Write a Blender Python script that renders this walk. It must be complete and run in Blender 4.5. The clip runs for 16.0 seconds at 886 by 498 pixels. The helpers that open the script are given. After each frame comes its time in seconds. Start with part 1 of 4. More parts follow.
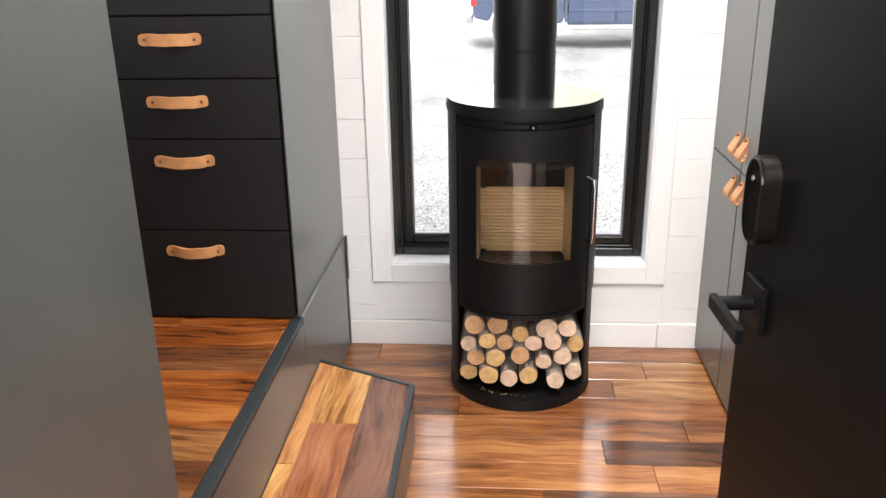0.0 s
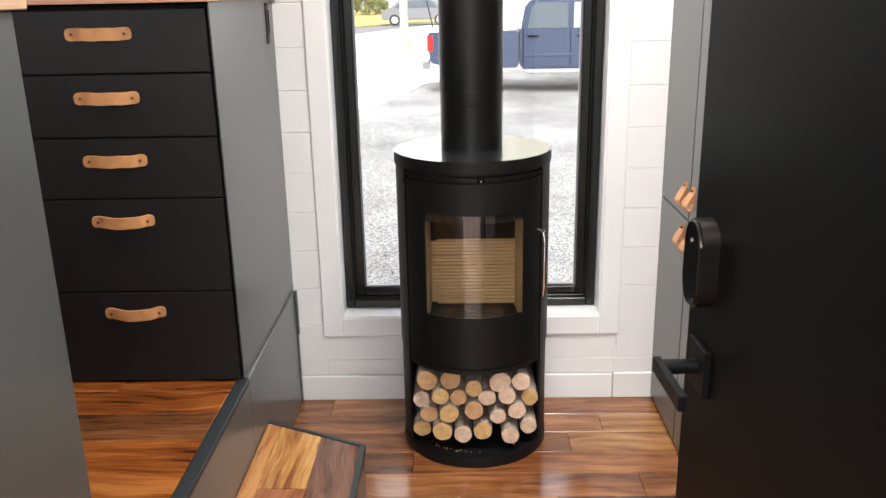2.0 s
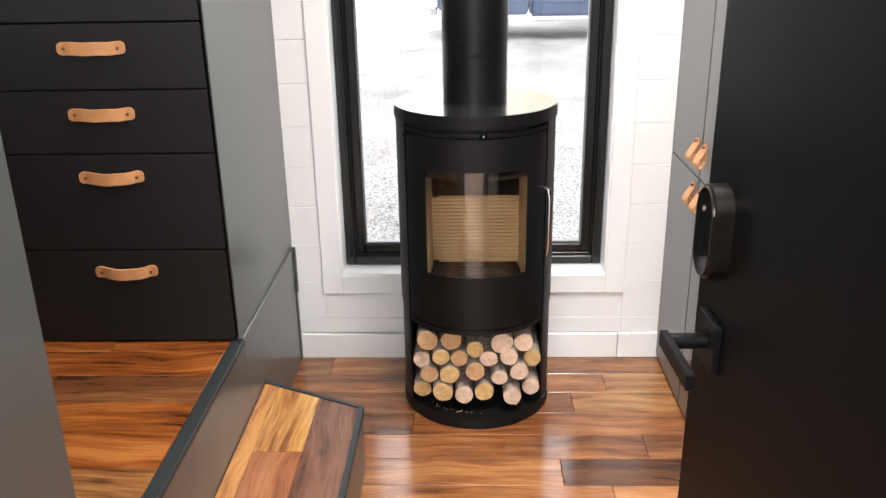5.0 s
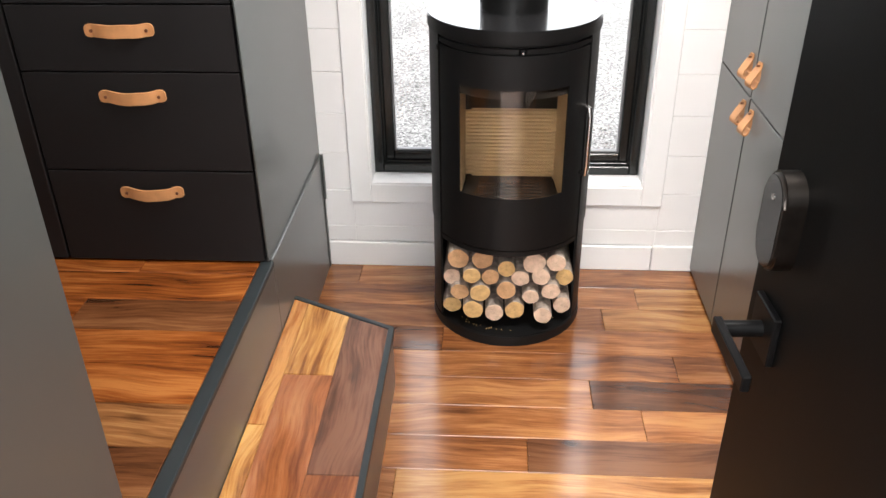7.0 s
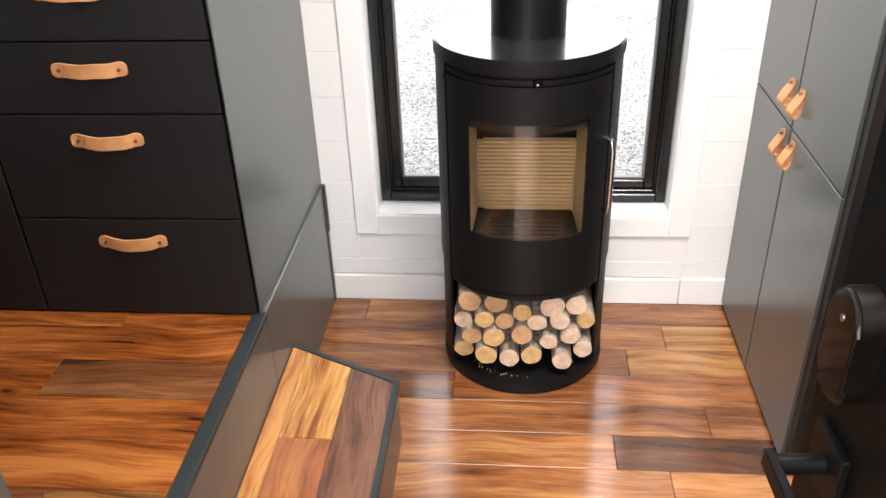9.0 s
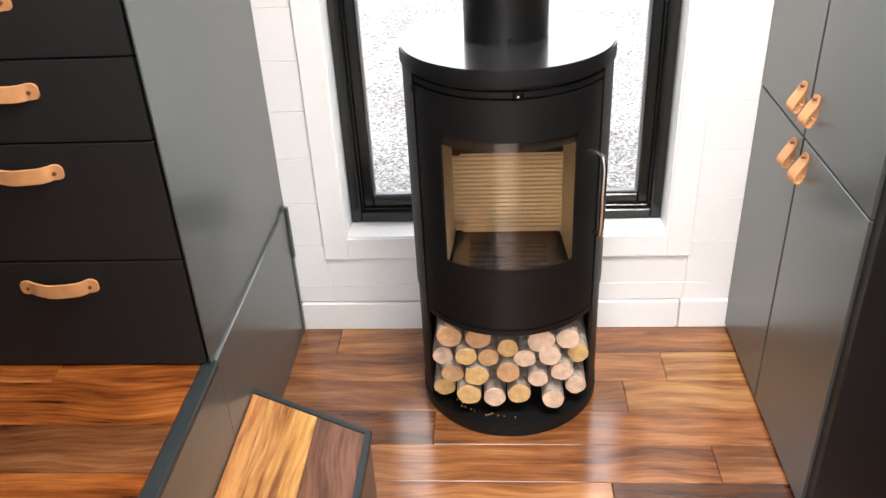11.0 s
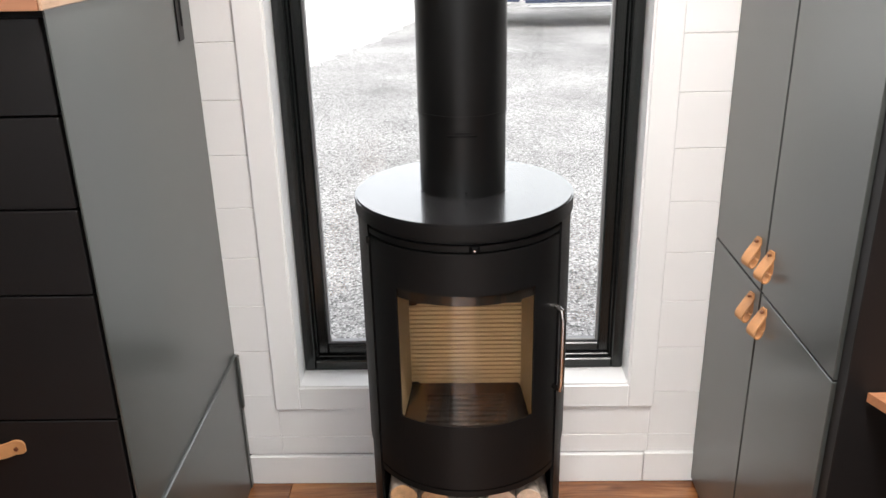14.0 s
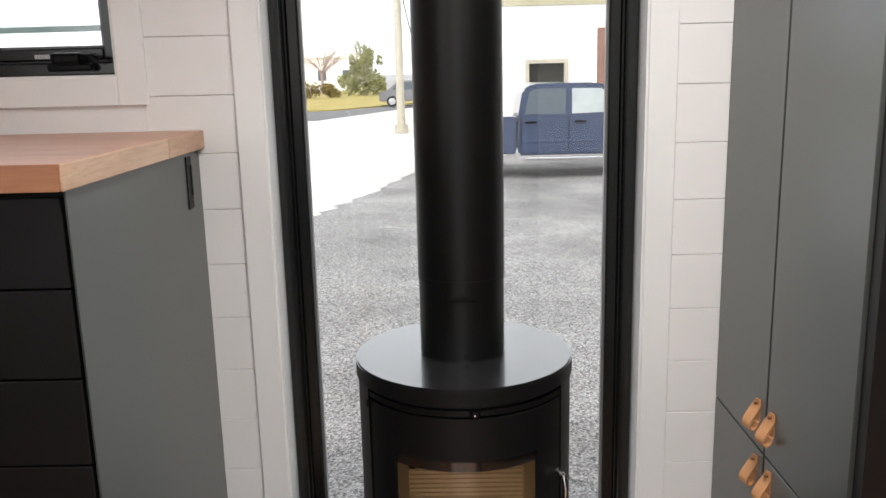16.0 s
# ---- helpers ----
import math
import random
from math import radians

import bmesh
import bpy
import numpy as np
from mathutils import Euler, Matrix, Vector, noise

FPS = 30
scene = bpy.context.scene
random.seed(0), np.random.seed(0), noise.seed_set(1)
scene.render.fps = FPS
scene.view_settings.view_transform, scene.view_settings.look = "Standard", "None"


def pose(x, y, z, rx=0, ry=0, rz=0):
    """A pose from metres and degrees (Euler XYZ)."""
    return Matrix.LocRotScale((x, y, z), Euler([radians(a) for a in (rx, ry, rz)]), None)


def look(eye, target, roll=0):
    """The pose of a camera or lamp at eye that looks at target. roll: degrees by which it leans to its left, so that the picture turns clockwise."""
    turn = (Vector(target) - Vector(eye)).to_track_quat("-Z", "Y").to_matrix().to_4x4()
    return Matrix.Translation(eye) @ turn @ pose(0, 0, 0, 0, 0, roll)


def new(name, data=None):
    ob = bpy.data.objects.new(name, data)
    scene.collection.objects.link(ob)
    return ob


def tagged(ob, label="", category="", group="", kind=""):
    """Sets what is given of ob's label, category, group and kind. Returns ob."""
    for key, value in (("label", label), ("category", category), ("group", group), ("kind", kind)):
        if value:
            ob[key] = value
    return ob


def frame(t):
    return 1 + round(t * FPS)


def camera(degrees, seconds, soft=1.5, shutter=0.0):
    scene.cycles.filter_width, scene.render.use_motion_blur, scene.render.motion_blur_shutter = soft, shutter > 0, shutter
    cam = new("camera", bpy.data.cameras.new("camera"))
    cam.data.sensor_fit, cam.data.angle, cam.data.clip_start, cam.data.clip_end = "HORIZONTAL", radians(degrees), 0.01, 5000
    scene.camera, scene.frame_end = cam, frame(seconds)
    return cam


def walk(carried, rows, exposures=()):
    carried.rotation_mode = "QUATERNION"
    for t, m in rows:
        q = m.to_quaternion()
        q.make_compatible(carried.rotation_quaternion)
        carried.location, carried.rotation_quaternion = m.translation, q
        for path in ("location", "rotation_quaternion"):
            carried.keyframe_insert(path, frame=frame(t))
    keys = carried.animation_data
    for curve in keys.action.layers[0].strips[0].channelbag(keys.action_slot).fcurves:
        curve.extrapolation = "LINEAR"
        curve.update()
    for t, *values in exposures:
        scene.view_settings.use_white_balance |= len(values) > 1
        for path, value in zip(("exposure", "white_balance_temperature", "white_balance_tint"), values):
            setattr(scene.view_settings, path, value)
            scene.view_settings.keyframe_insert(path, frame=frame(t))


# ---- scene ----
cam = camera(56.0, 16.0)
PATH = [
    (0, (0.057, 0.077, 1.263), (-0.073, 1.952, 0.58), -0.9),
    (0.5, (0.057, 0.102, 1.267), (-0.039, 1.992, 0.62), -0.6),
    (1, (0.058, 0.122, 1.275), (-0.007, 2.028, 0.672), -0.6),
    (1.5, (0.069, 0.131, 1.276), (0.033, 2.043, 0.689), -1.4),
    (2, (0.09, 0.119, 1.286), (0.05, 2.03, 0.695), -1.1),
    (2.5, (0.1, 0.128, 1.292), (0.076, 2.036, 0.692), -0.4),
    (3, (0.103, 0.118, 1.281), (0.088, 2.014, 0.643), -0.3),
    (3.5, (0.114, 0.113, 1.286), (0.08, 1.995, 0.608), -0.7),
    (4, (0.109, 0.129, 1.282), (0.073, 2.006, 0.592), -0.7),
    (6.5, (0.101, 0.29, 1.327), (-0.01, 2.083, 0.447), -1.1),
    (7, (0.078, 0.31, 1.387), (-0.034, 2.04, 0.389), -0.8),
    (7.5, (0.054, 0.338, 1.411), (-0.051, 2.065, 0.407), -1.6),
    (8, (0.062, 0.417, 1.422), (-0.054, 2.137, 0.409), -2.0),
    (8.5, (0.081, 0.493, 1.418), (-0.054, 2.206, 0.394), -2.0),
    (9, (0.098, 0.529, 1.413), (-0.068, 2.241, 0.394), -2.1),
    (9.5, (0.105, 0.578, 1.41), (-0.05, 2.302, 0.407), -2.6),
    (12, (0.116, 0.798, 1.344), (0.003, 2.505, 0.307), -3.1),
    (12.5, (0.124, 0.797, 1.348), (0.053, 2.533, 0.358), -2.4),
    (13, (0.126, 0.797, 1.361), (0.075, 2.572, 0.442), -1.6),
    (13.5, (0.121, 0.806, 1.374), (0.081, 2.623, 0.54), -1.6),
    (14, (0.122, 0.807, 1.383), (0.078, 2.662, 0.635), -1.3),
    (14.5, (0.119, 0.806, 1.392), (0.075, 2.689, 0.718), -1.4),
    (15, (0.123, 0.801, 1.401), (0.072, 2.71, 0.807), -1.7),
    (15.5, (0.124, 0.796, 1.412), (0.074, 2.728, 0.898), -1.6),
    (16, (0.12, 0.79, 1.427), (0.086, 2.745, 1.009), -1.4),
]
walk(cam, [(t, look(eye, target, roll)) for t, eye, target, roll in PATH],
     exposures=((0.0, 1.5), (1.0, 1.4), (2.0, 1.2), (3.0, 1.2), (3.5, 1.35), (6.5, 1.45), (8.0, 1.5), (9.5, 1.63), (12.5, 1.6), (13.0, 1.5), (14.0, 1.08), (15.0, 0.76), (16.0, 0.42)))

# ---- world, sun and added fill lamps ----
world = bpy.data.worlds.new("sky")
scene.world = world
world.use_nodes = True
wn, wl = world.node_tree.nodes, world.node_tree.links
sky = wn.new("ShaderNodeTexSky")
sky.sky_type, sky.sun_disc = "NISHITA", False
sky.sun_elevation, sky.sun_rotation = radians(42), radians(200)
sky.dust_density, sky.air_density = 4.0, 1.0
grey = wn.new("ShaderNodeHueSaturation")
grey.inputs["Saturation"].default_value, grey.inputs["Value"].default_value = 0.25, 1.0
wl.new(sky.outputs[0], grey.inputs["Color"])
cloud = wn.new("ShaderNodeMix")
cloud.data_type = "RGBA"
cloud.inputs[0].default_value = 0.65
cloud.inputs["B"].default_value = (8.0, 8.2, 8.5, 1)
wl.new(grey.outputs[0], cloud.inputs["A"])
wl.new(cloud.outputs["Result"], wn["Background"].inputs[0])
wn["Background"].inputs[1].default_value = 0.2

sun = new("sun", bpy.data.lights.new("sun", "SUN"))
sun.data.energy, sun.data.angle, sun.data.color = 1.5, radians(14), (1.0, 0.96, 0.9)
sun.matrix_world = look((-4, -9, 12), (0, 0, 0))


def fill_lamp(name, eye, target, w, h, power):
    """An added area lamp, out of view, that brightens the room."""
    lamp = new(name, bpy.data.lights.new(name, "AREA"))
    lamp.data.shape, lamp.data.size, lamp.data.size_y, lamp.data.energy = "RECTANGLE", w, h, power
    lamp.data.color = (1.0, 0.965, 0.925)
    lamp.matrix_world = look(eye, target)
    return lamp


# neither source is seen: both lamps are added as fill for the room
fill_lamp("kitchen_fill_light", (-1.35, 0.36, 1.72), (-1.35, 3, 1.3), 1.0, 0.6, 0.8)
fill_lamp("ceiling_fill_light", (0.49, 1.45, 2.375), (0.49, 1.4501, 0), 0.4, 0.75, 25)

# ---- materials ----


def material(name, colour, rough=0.5, metal=0.0, vary=0.12, scale=8.0, bump=0.0, bump_scale=200.0, spec=0.5, coat=0.0, rvar=0.15):
    """A plain coloured surface with soft blotches, fine relief and uneven gloss."""
    m = bpy.data.materials.new(name)
    m.use_nodes = True
    n, l = m.node_tree.nodes, m.node_tree.links
    b = n["Principled BSDF"]
    b.inputs["Metallic"].default_value = metal
    b.inputs["Specular IOR Level"].default_value = spec
    b.inputs["Coat Weight"].default_value = coat
    tc = n.new("ShaderNodeTexCoord")
    big = n.new("ShaderNodeTexNoise")
    big.inputs["Scale"].default_value, big.inputs["Detail"].default_value = scale, 5
    l.new(tc.outputs["Object"], big.inputs["Vector"])
    ramp = n.new("ShaderNodeValToRGB")
    ramp.color_ramp.elements[0].position, ramp.color_ramp.elements[1].position = 0.3, 0.72
    ramp.color_ramp.elements[0].color = (*[c * (1 - vary) for c in colour], 1)
    ramp.color_ramp.elements[1].color = (*[min(1, c * (1 + vary)) for c in colour], 1)
    l.new(big.outputs["Fac"], ramp.inputs[0])
    l.new(ramp.outputs[0], b.inputs["Base Color"])
    fine = n.new("ShaderNodeTexNoise")
    fine.inputs["Scale"].default_value, fine.inputs["Detail"].default_value = bump_scale, 3
    l.new(tc.outputs["Object"], fine.inputs["Vector"])
    span = n.new("ShaderNodeMapRange")
    span.inputs["To Min"].default_value, span.inputs["To Max"].default_value = rough * (1 - rvar), min(1, rough * (1 + rvar))
    l.new(big.outputs["Fac"], span.inputs["Value"])
    l.new(span.outputs[0], b.inputs["Roughness"])
    if bump:
        bp = n.new("ShaderNodeBump")
        bp.inputs["Strength"].default_value, bp.inputs["Distance"].default_value = bump, 0.002
        l.new(fine.outputs["Fac"], bp.inputs["Height"])
        l.new(bp.outputs[0], b.inputs["Normal"])
    return m


def wood(name, dark, mid, pale, axis="X", rough=0.17, bands=5.0, contrast=1.0, wavy=0.075):
    """Boards of strongly figured wood: streaks along the board, dark knots, each board its own shade."""
    m = bpy.data.materials.new(name)
    m.use_nodes = True
    n, l = m.node_tree.nodes, m.node_tree.links
    b = n["Principled BSDF"]
    tc, info = n.new("ShaderNodeTexCoord"), n.new("ShaderNodeObjectInfo")
    shift = n.new("ShaderNodeVectorMath")
    shift.operation = "MULTIPLY_ADD"
    l.new(info.outputs["Random"], shift.inputs[0])
    shift.inputs[1].default_value = (13.0, 7.0, 5.0)
    l.new(tc.outputs["Object"], shift.inputs[2])
    # slow waviness of the grain
    warp = n.new("ShaderNodeTexNoise")
    warp.inputs["Scale"].default_value, warp.inputs["Detail"].default_value = 3.2, 1
    l.new(shift.outputs[0], warp.inputs["Vector"])
    add = n.new("ShaderNodeVectorMath")
    add.operation = "MULTIPLY_ADD"
    l.new(warp.outputs["Color"], add.inputs[0])
    add.inputs[1].default_value = (0.0, wavy, 0.0) if axis == "X" else (wavy, 0.0, 0.0)
    l.new(shift.outputs[0], add.inputs[2])
    mp = n.new("ShaderNodeMapping")
    mp.inputs["Scale"].default_value = (0.075, 1.0, 1.0) if axis == "X" else (1.0, 0.075, 1.0)
    l.new(add.outputs[0], mp.inputs["Vector"])
    broad, streak = n.new("ShaderNodeTexNoise"), n.new("ShaderNodeTexNoise")
    for node, s, d in ((broad, bands * 4, 4), (streak, bands * 26, 6)):
        node.inputs["Scale"].default_value, node.inputs["Detail"].default_value = s, d
        node.inputs["Roughness"].default_value = 0.6
        l.new(mp.outputs[0], node.inputs["Vector"])
    mix = n.new("ShaderNodeMath")
    mix.operation = "MULTIPLY_ADD"
    l.new(streak.outputs["Fac"], mix.inputs[0])
    mix.inputs[1].default_value = 0.42
    scl = n.new("ShaderNodeMath")
    scl.operation = "MULTIPLY"
    l.new(broad.outputs["Fac"], scl.inputs[0])
    scl.inputs[1].default_value = 0.75
    l.new(scl.outputs[0], mix.inputs[2])
    own = n.new("ShaderNodeMath")
    own.operation = "MULTIPLY_ADD"
    l.new(info.outputs["Random"], own.inputs[0])
    own.inputs[1].default_value = 0.14
    off = n.new("ShaderNodeMath")
    off.operation = "SUBTRACT"
    l.new(mix.outputs[0], off.inputs[0])
    off.inputs[1].default_value = 0.205
    # soft clouds of lighter and darker wood
    cm, cn, cl = n.new("ShaderNodeMapping"), n.new("ShaderNodeTexNoise"), n.new("ShaderNodeMath")
    cm.inputs["Scale"].default_value = (0.35, 1.0, 1.0) if axis == "X" else (1.0, 0.35, 1.0)
    l.new(add.outputs[0], cm.inputs["Vector"])
    cn.inputs["Scale"].default_value, cn.inputs["Detail"].default_value = 11.0, 2
    l.new(cm.outputs[0], cn.inputs["Vector"])
    cl.operation = "MULTIPLY_ADD"
    l.new(cn.outputs["Fac"], cl.inputs[0])
    cl.inputs[1].default_value = 0.30
    l.new(off.outputs[0], cl.inputs[2])
    l.new(cl.outputs[0], own.inputs[2])
    ramp = n.new("ShaderNodeValToRGB")
    e = ramp.color_ramp.elements
    w = 0.152 / contrast
    e[0].position, e[1].position = 0.6 - w * 1.25, 0.6 + w
    e[0].color, e[1].color = (*dark, 1), (*pale, 1)
    k = e.new(0.59)
    k.color = (*mid, 1)
    l.new(own.outputs[0], ramp.inputs[0])
    # sparse knots
    kn = n.new("ShaderNodeTexVoronoi")
    kn.inputs["Scale"].default_value = 5.5
    km = n.new("ShaderNodeMapping")
    km.inputs["Scale"].default_value = (0.55, 1.2, 1.0) if axis == "X" else (1.2, 0.55, 1.0)
    l.new(add.outputs[0], km.inputs["Vector"])
    l.new(km.outputs[0], kn.inputs["Vector"])
    kr = n.new("ShaderNodeMapRange")
    kr.inputs["From Min"].default_value, kr.inputs["From Max"].default_value = 0.03, 0.1
    kr.inputs["To Min"].default_value, kr.inputs["To Max"].default_value = 0.75, 0.0
    l.new(kn.outputs["Distance"], kr.inputs["Value"])
    kc = n.new("ShaderNodeMix")
    kc.data_type = "RGBA"
    l.new(kr.outputs[0], kc.inputs[0])
    l.new(ramp.outputs[0], kc.inputs["A"])
    kc.inputs["B"].default_value = (*[c * 0.35 for c in dark], 1)
    # fine dark pores and hair lines along the grain
    pm, pn, pr, pc = n.new("ShaderNodeMapping"), n.new("ShaderNodeTexNoise"), n.new("ShaderNodeMapRange"), n.new("ShaderNodeMix")
    pm.inputs["Scale"].default_value = (0.03, 1.0, 1.0) if axis == "X" else (1.0, 0.03, 1.0)
    l.new(add.outputs[0], pm.inputs["Vector"])
    pn.inputs["Scale"].default_value, pn.inputs["Detail"].default_value, pn.inputs["Roughness"].default_value = 210.0, 4, 0.65
    l.new(pm.outputs[0], pn.inputs["Vector"])
    pr.inputs["From Min"].default_value, pr.inputs["From Max"].default_value = 0.52, 0.72
    pr.inputs["To Max"].default_value = 0.38
    l.new(pn.outputs["Fac"], pr.inputs["Value"])
    pc.data_type = "RGBA"
    l.new(pr.outputs[0], pc.inputs[0])
    l.new(kc.outputs["Result"], pc.inputs["A"])
    pc.inputs["B"].default_value = (*[c * 0.7 for c in dark], 1)
    l.new(pc.outputs["Result"], b.inputs["Base Color"])
    rr = n.new("ShaderNodeMapRange")
    rr.inputs["To Min"].default_value, rr.inputs["To Max"].default_value = rough * 1.25, rough * 0.8
    l.new(streak.outputs["Fac"], rr.inputs["Value"])
    l.new(rr.outputs[0], b.inputs["Roughness"])
    bp = n.new("ShaderNodeBump")
    b.inputs["Specular IOR Level"].default_value = 0.85
    bp.inputs["Strength"].default_value, bp.inputs["Distance"].default_value = 0.06, 0.001
    l.new(mix.outputs[0], bp.inputs["Height"])
    l.new(bp.outputs[0], b.inputs["Normal"])
    return m


def glass_material(name, tint=(1, 1, 1), rough=0.0, base=0.025):
    """Thin clear glass: straight through, with a mirror gloss that grows towards grazing."""
    m = bpy.data.materials.new(name)
    m.use_nodes = True
    n, l = m.node_tree.nodes, m.node_tree.links
    n.remove(n["Principled BSDF"])
    clear, gloss, fr, mix = n.new("ShaderNodeBsdfTransparent"), n.new("ShaderNodeBsdfGlossy"), n.new("ShaderNodeLayerWeight"), n.new("ShaderNodeMixShader")
    clear.inputs["Color"].default_value = (*tint, 1)
    gloss.inputs["Roughness"].default_value = rough
    fr.inputs["Blend"].default_value = 0.5
    power, gain = n.new("ShaderNodeMath"), n.new("ShaderNodeMath")
    power.operation, gain.operation = "POWER", "MULTIPLY_ADD"
    power.inputs[1].default_value = 5.0
    gain.inputs[1].default_value, gain.inputs[2].default_value = 0.9, base
    l.new(fr.outputs["Facing"], power.inputs[0])
    l.new(power.outputs[0], gain.inputs[0])
    l.new(gain.outputs[0], mix.inputs[0])
    l.new(clear.outputs[0], mix.inputs[1])
    l.new(gloss.outputs[0], mix.inputs[2])
    l.new(mix.outputs[0], n["Material Output"].inputs["Surface"])
    return m


AMBER = wood("floor_wood_amber", (0.0904, 0.0294, 0.0102), (0.2542, 0.0927, 0.0305), (0.4181, 0.1865, 0.0678), contrast=1.05)
BROWN = wood("floor_wood_brown", (0.0655, 0.0215, 0.0079), (0.1751, 0.0644, 0.0232), (0.2938, 0.1266, 0.0497))
WALNUT = wood("floor_wood_walnut", (0.0407, 0.0141, 0.0068), (0.0994, 0.0373, 0.0164), (0.1695, 0.0723, 0.0328))
HONEY = wood("floor_wood_honey", (0.1073, 0.0362, 0.0113), (0.2825, 0.1186, 0.0384), (0.4294, 0.2203, 0.0791), contrast=1.1)
RUSSET = wood("floor_wood_russet", (0.0621, 0.0136, 0.0036), (0.2712, 0.0757, 0.0153), (0.4520, 0.1638, 0.0396), bands=4.5, contrast=1.12)
STEP_GOLD = wood("step_wood_gold", (0.1808, 0.0565, 0.0113), (0.4520, 0.1977, 0.0452), (0.6215, 0.3390, 0.1017), "Y", contrast=1.4, wavy=0.1)
STEP_AMBER = wood("step_wood_amber", (0.1130, 0.0316, 0.0079), (0.3616, 0.1299, 0.0271), (0.5424, 0.2486, 0.0678), "Y", contrast=1.3, wavy=0.1)
STEP_RED = wood("step_wood_red", (0.1469, 0.0407, 0.0136), (0.3164, 0.1040, 0.0339), (0.4294, 0.1751, 0.0633), "Y", contrast=1.1, wavy=0.07)
STEP_DARK = wood("step_wood_dark", (0.0362, 0.0124, 0.0068), (0.1040, 0.0384, 0.0203), (0.1921, 0.0814, 0.0452), "Y", contrast=1.2, wavy=0.12)
WORKTOP = wood("worktop_wood", (0.34, 0.13, 0.06), (0.46, 0.20, 0.10), (0.56, 0.28, 0.15), "X", 0.3, 7, 0.55)
WORKTOP_END = wood("worktop_end_wood", (0.42, 0.24, 0.14), (0.55, 0.34, 0.21), (0.64, 0.43, 0.29), "Y", 0.4, 7, 0.8)
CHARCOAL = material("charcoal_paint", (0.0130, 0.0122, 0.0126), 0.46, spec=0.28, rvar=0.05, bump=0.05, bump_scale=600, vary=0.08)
# lighter and glossier than the charcoal of the drawer fronts
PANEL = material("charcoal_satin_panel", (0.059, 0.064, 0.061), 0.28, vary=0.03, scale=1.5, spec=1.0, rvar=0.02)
DOOR_PAINT = material("door_black_paint", (0.0032, 0.0033, 0.0034), 0.42, spec=0.08, rvar=0.08, bump=0.05, bump_scale=350, vary=0.1, scale=3)
GAP = material("dark_gap", (0.006, 0.006, 0.006), 0.8)
WHITE = material("white_board_paint", (0.78, 0.77, 0.765), 0.42, vary=0.025, scale=3, bump=0.08, bump_scale=120)
TRIM = material("white_trim_paint", (0.80, 0.795, 0.79), 0.35, vary=0.02, scale=4, bump=0.04, bump_scale=150)
CEIL = material("ceiling_paint", (0.8, 0.8, 0.79), 0.6, vary=0.02)
FRAME = material("black_window_frame", (0.006, 0.0072, 0.0070), 0.22, vary=0.1)
STOVE = material("stove_black_steel", (0.0050, 0.0050, 0.0052), 0.46, spec=0.24, vary=0.1, bump=0.1, bump_scale=900)
STOVE_TOP = material("stove_top_steel", (0.016, 0.016, 0.017), 0.24, vary=0.06, spec=1.0, rvar=0.1, coat=0.7)
PIPE = material("pipe_black_enamel", (0.004, 0.004, 0.004), 0.36, spec=0.32, vary=0.1)
NOSING = material("slate_grey_nosing", (0.020, 0.026, 0.028), 0.5, vary=0.12)
LEATHER = material("tan_leather", (0.56, 0.268, 0.108), 0.55, vary=0.16, scale=30, bump=0.25, bump_scale=500)
LEATHER_EDGE = material("leather_rivet", (0.16, 0.055, 0.02), 0.4)
STEEL = material("brushed_steel", (0.6, 0.58, 0.56), 0.22, metal=1.0, vary=0.08)
BRONZE = material("dark_bronze", (0.05, 0.044, 0.04), 0.36, metal=1.0, vary=0.2, scale=40)
BLACK_METAL = material("black_hardware", (0.003, 0.003, 0.0033), 0.38, spec=0.14, vary=0.1)
SCREEN = material("lock_screen", (0.004, 0.004, 0.004), 0.07, vary=0.0)
BEAD = material("grey_glazing_bead", (0.16, 0.16, 0.165), 0.3)
PALE_TEAL = material("pale_teal_glass_edge", (0.45, 0.62, 0.60), 0.2)
LIGHT_GREY = material("light_grey_print", (0.5, 0.5, 0.5), 0.5)
FIREBRICK = material("vermiculite", (0.70, 0.55, 0.34), 0.85, vary=0.12, scale=12, bump=0.3, bump_scale=150)
SOOT = material("soot", (0.012, 0.011, 0.010), 0.9, vary=0.3, scale=15)


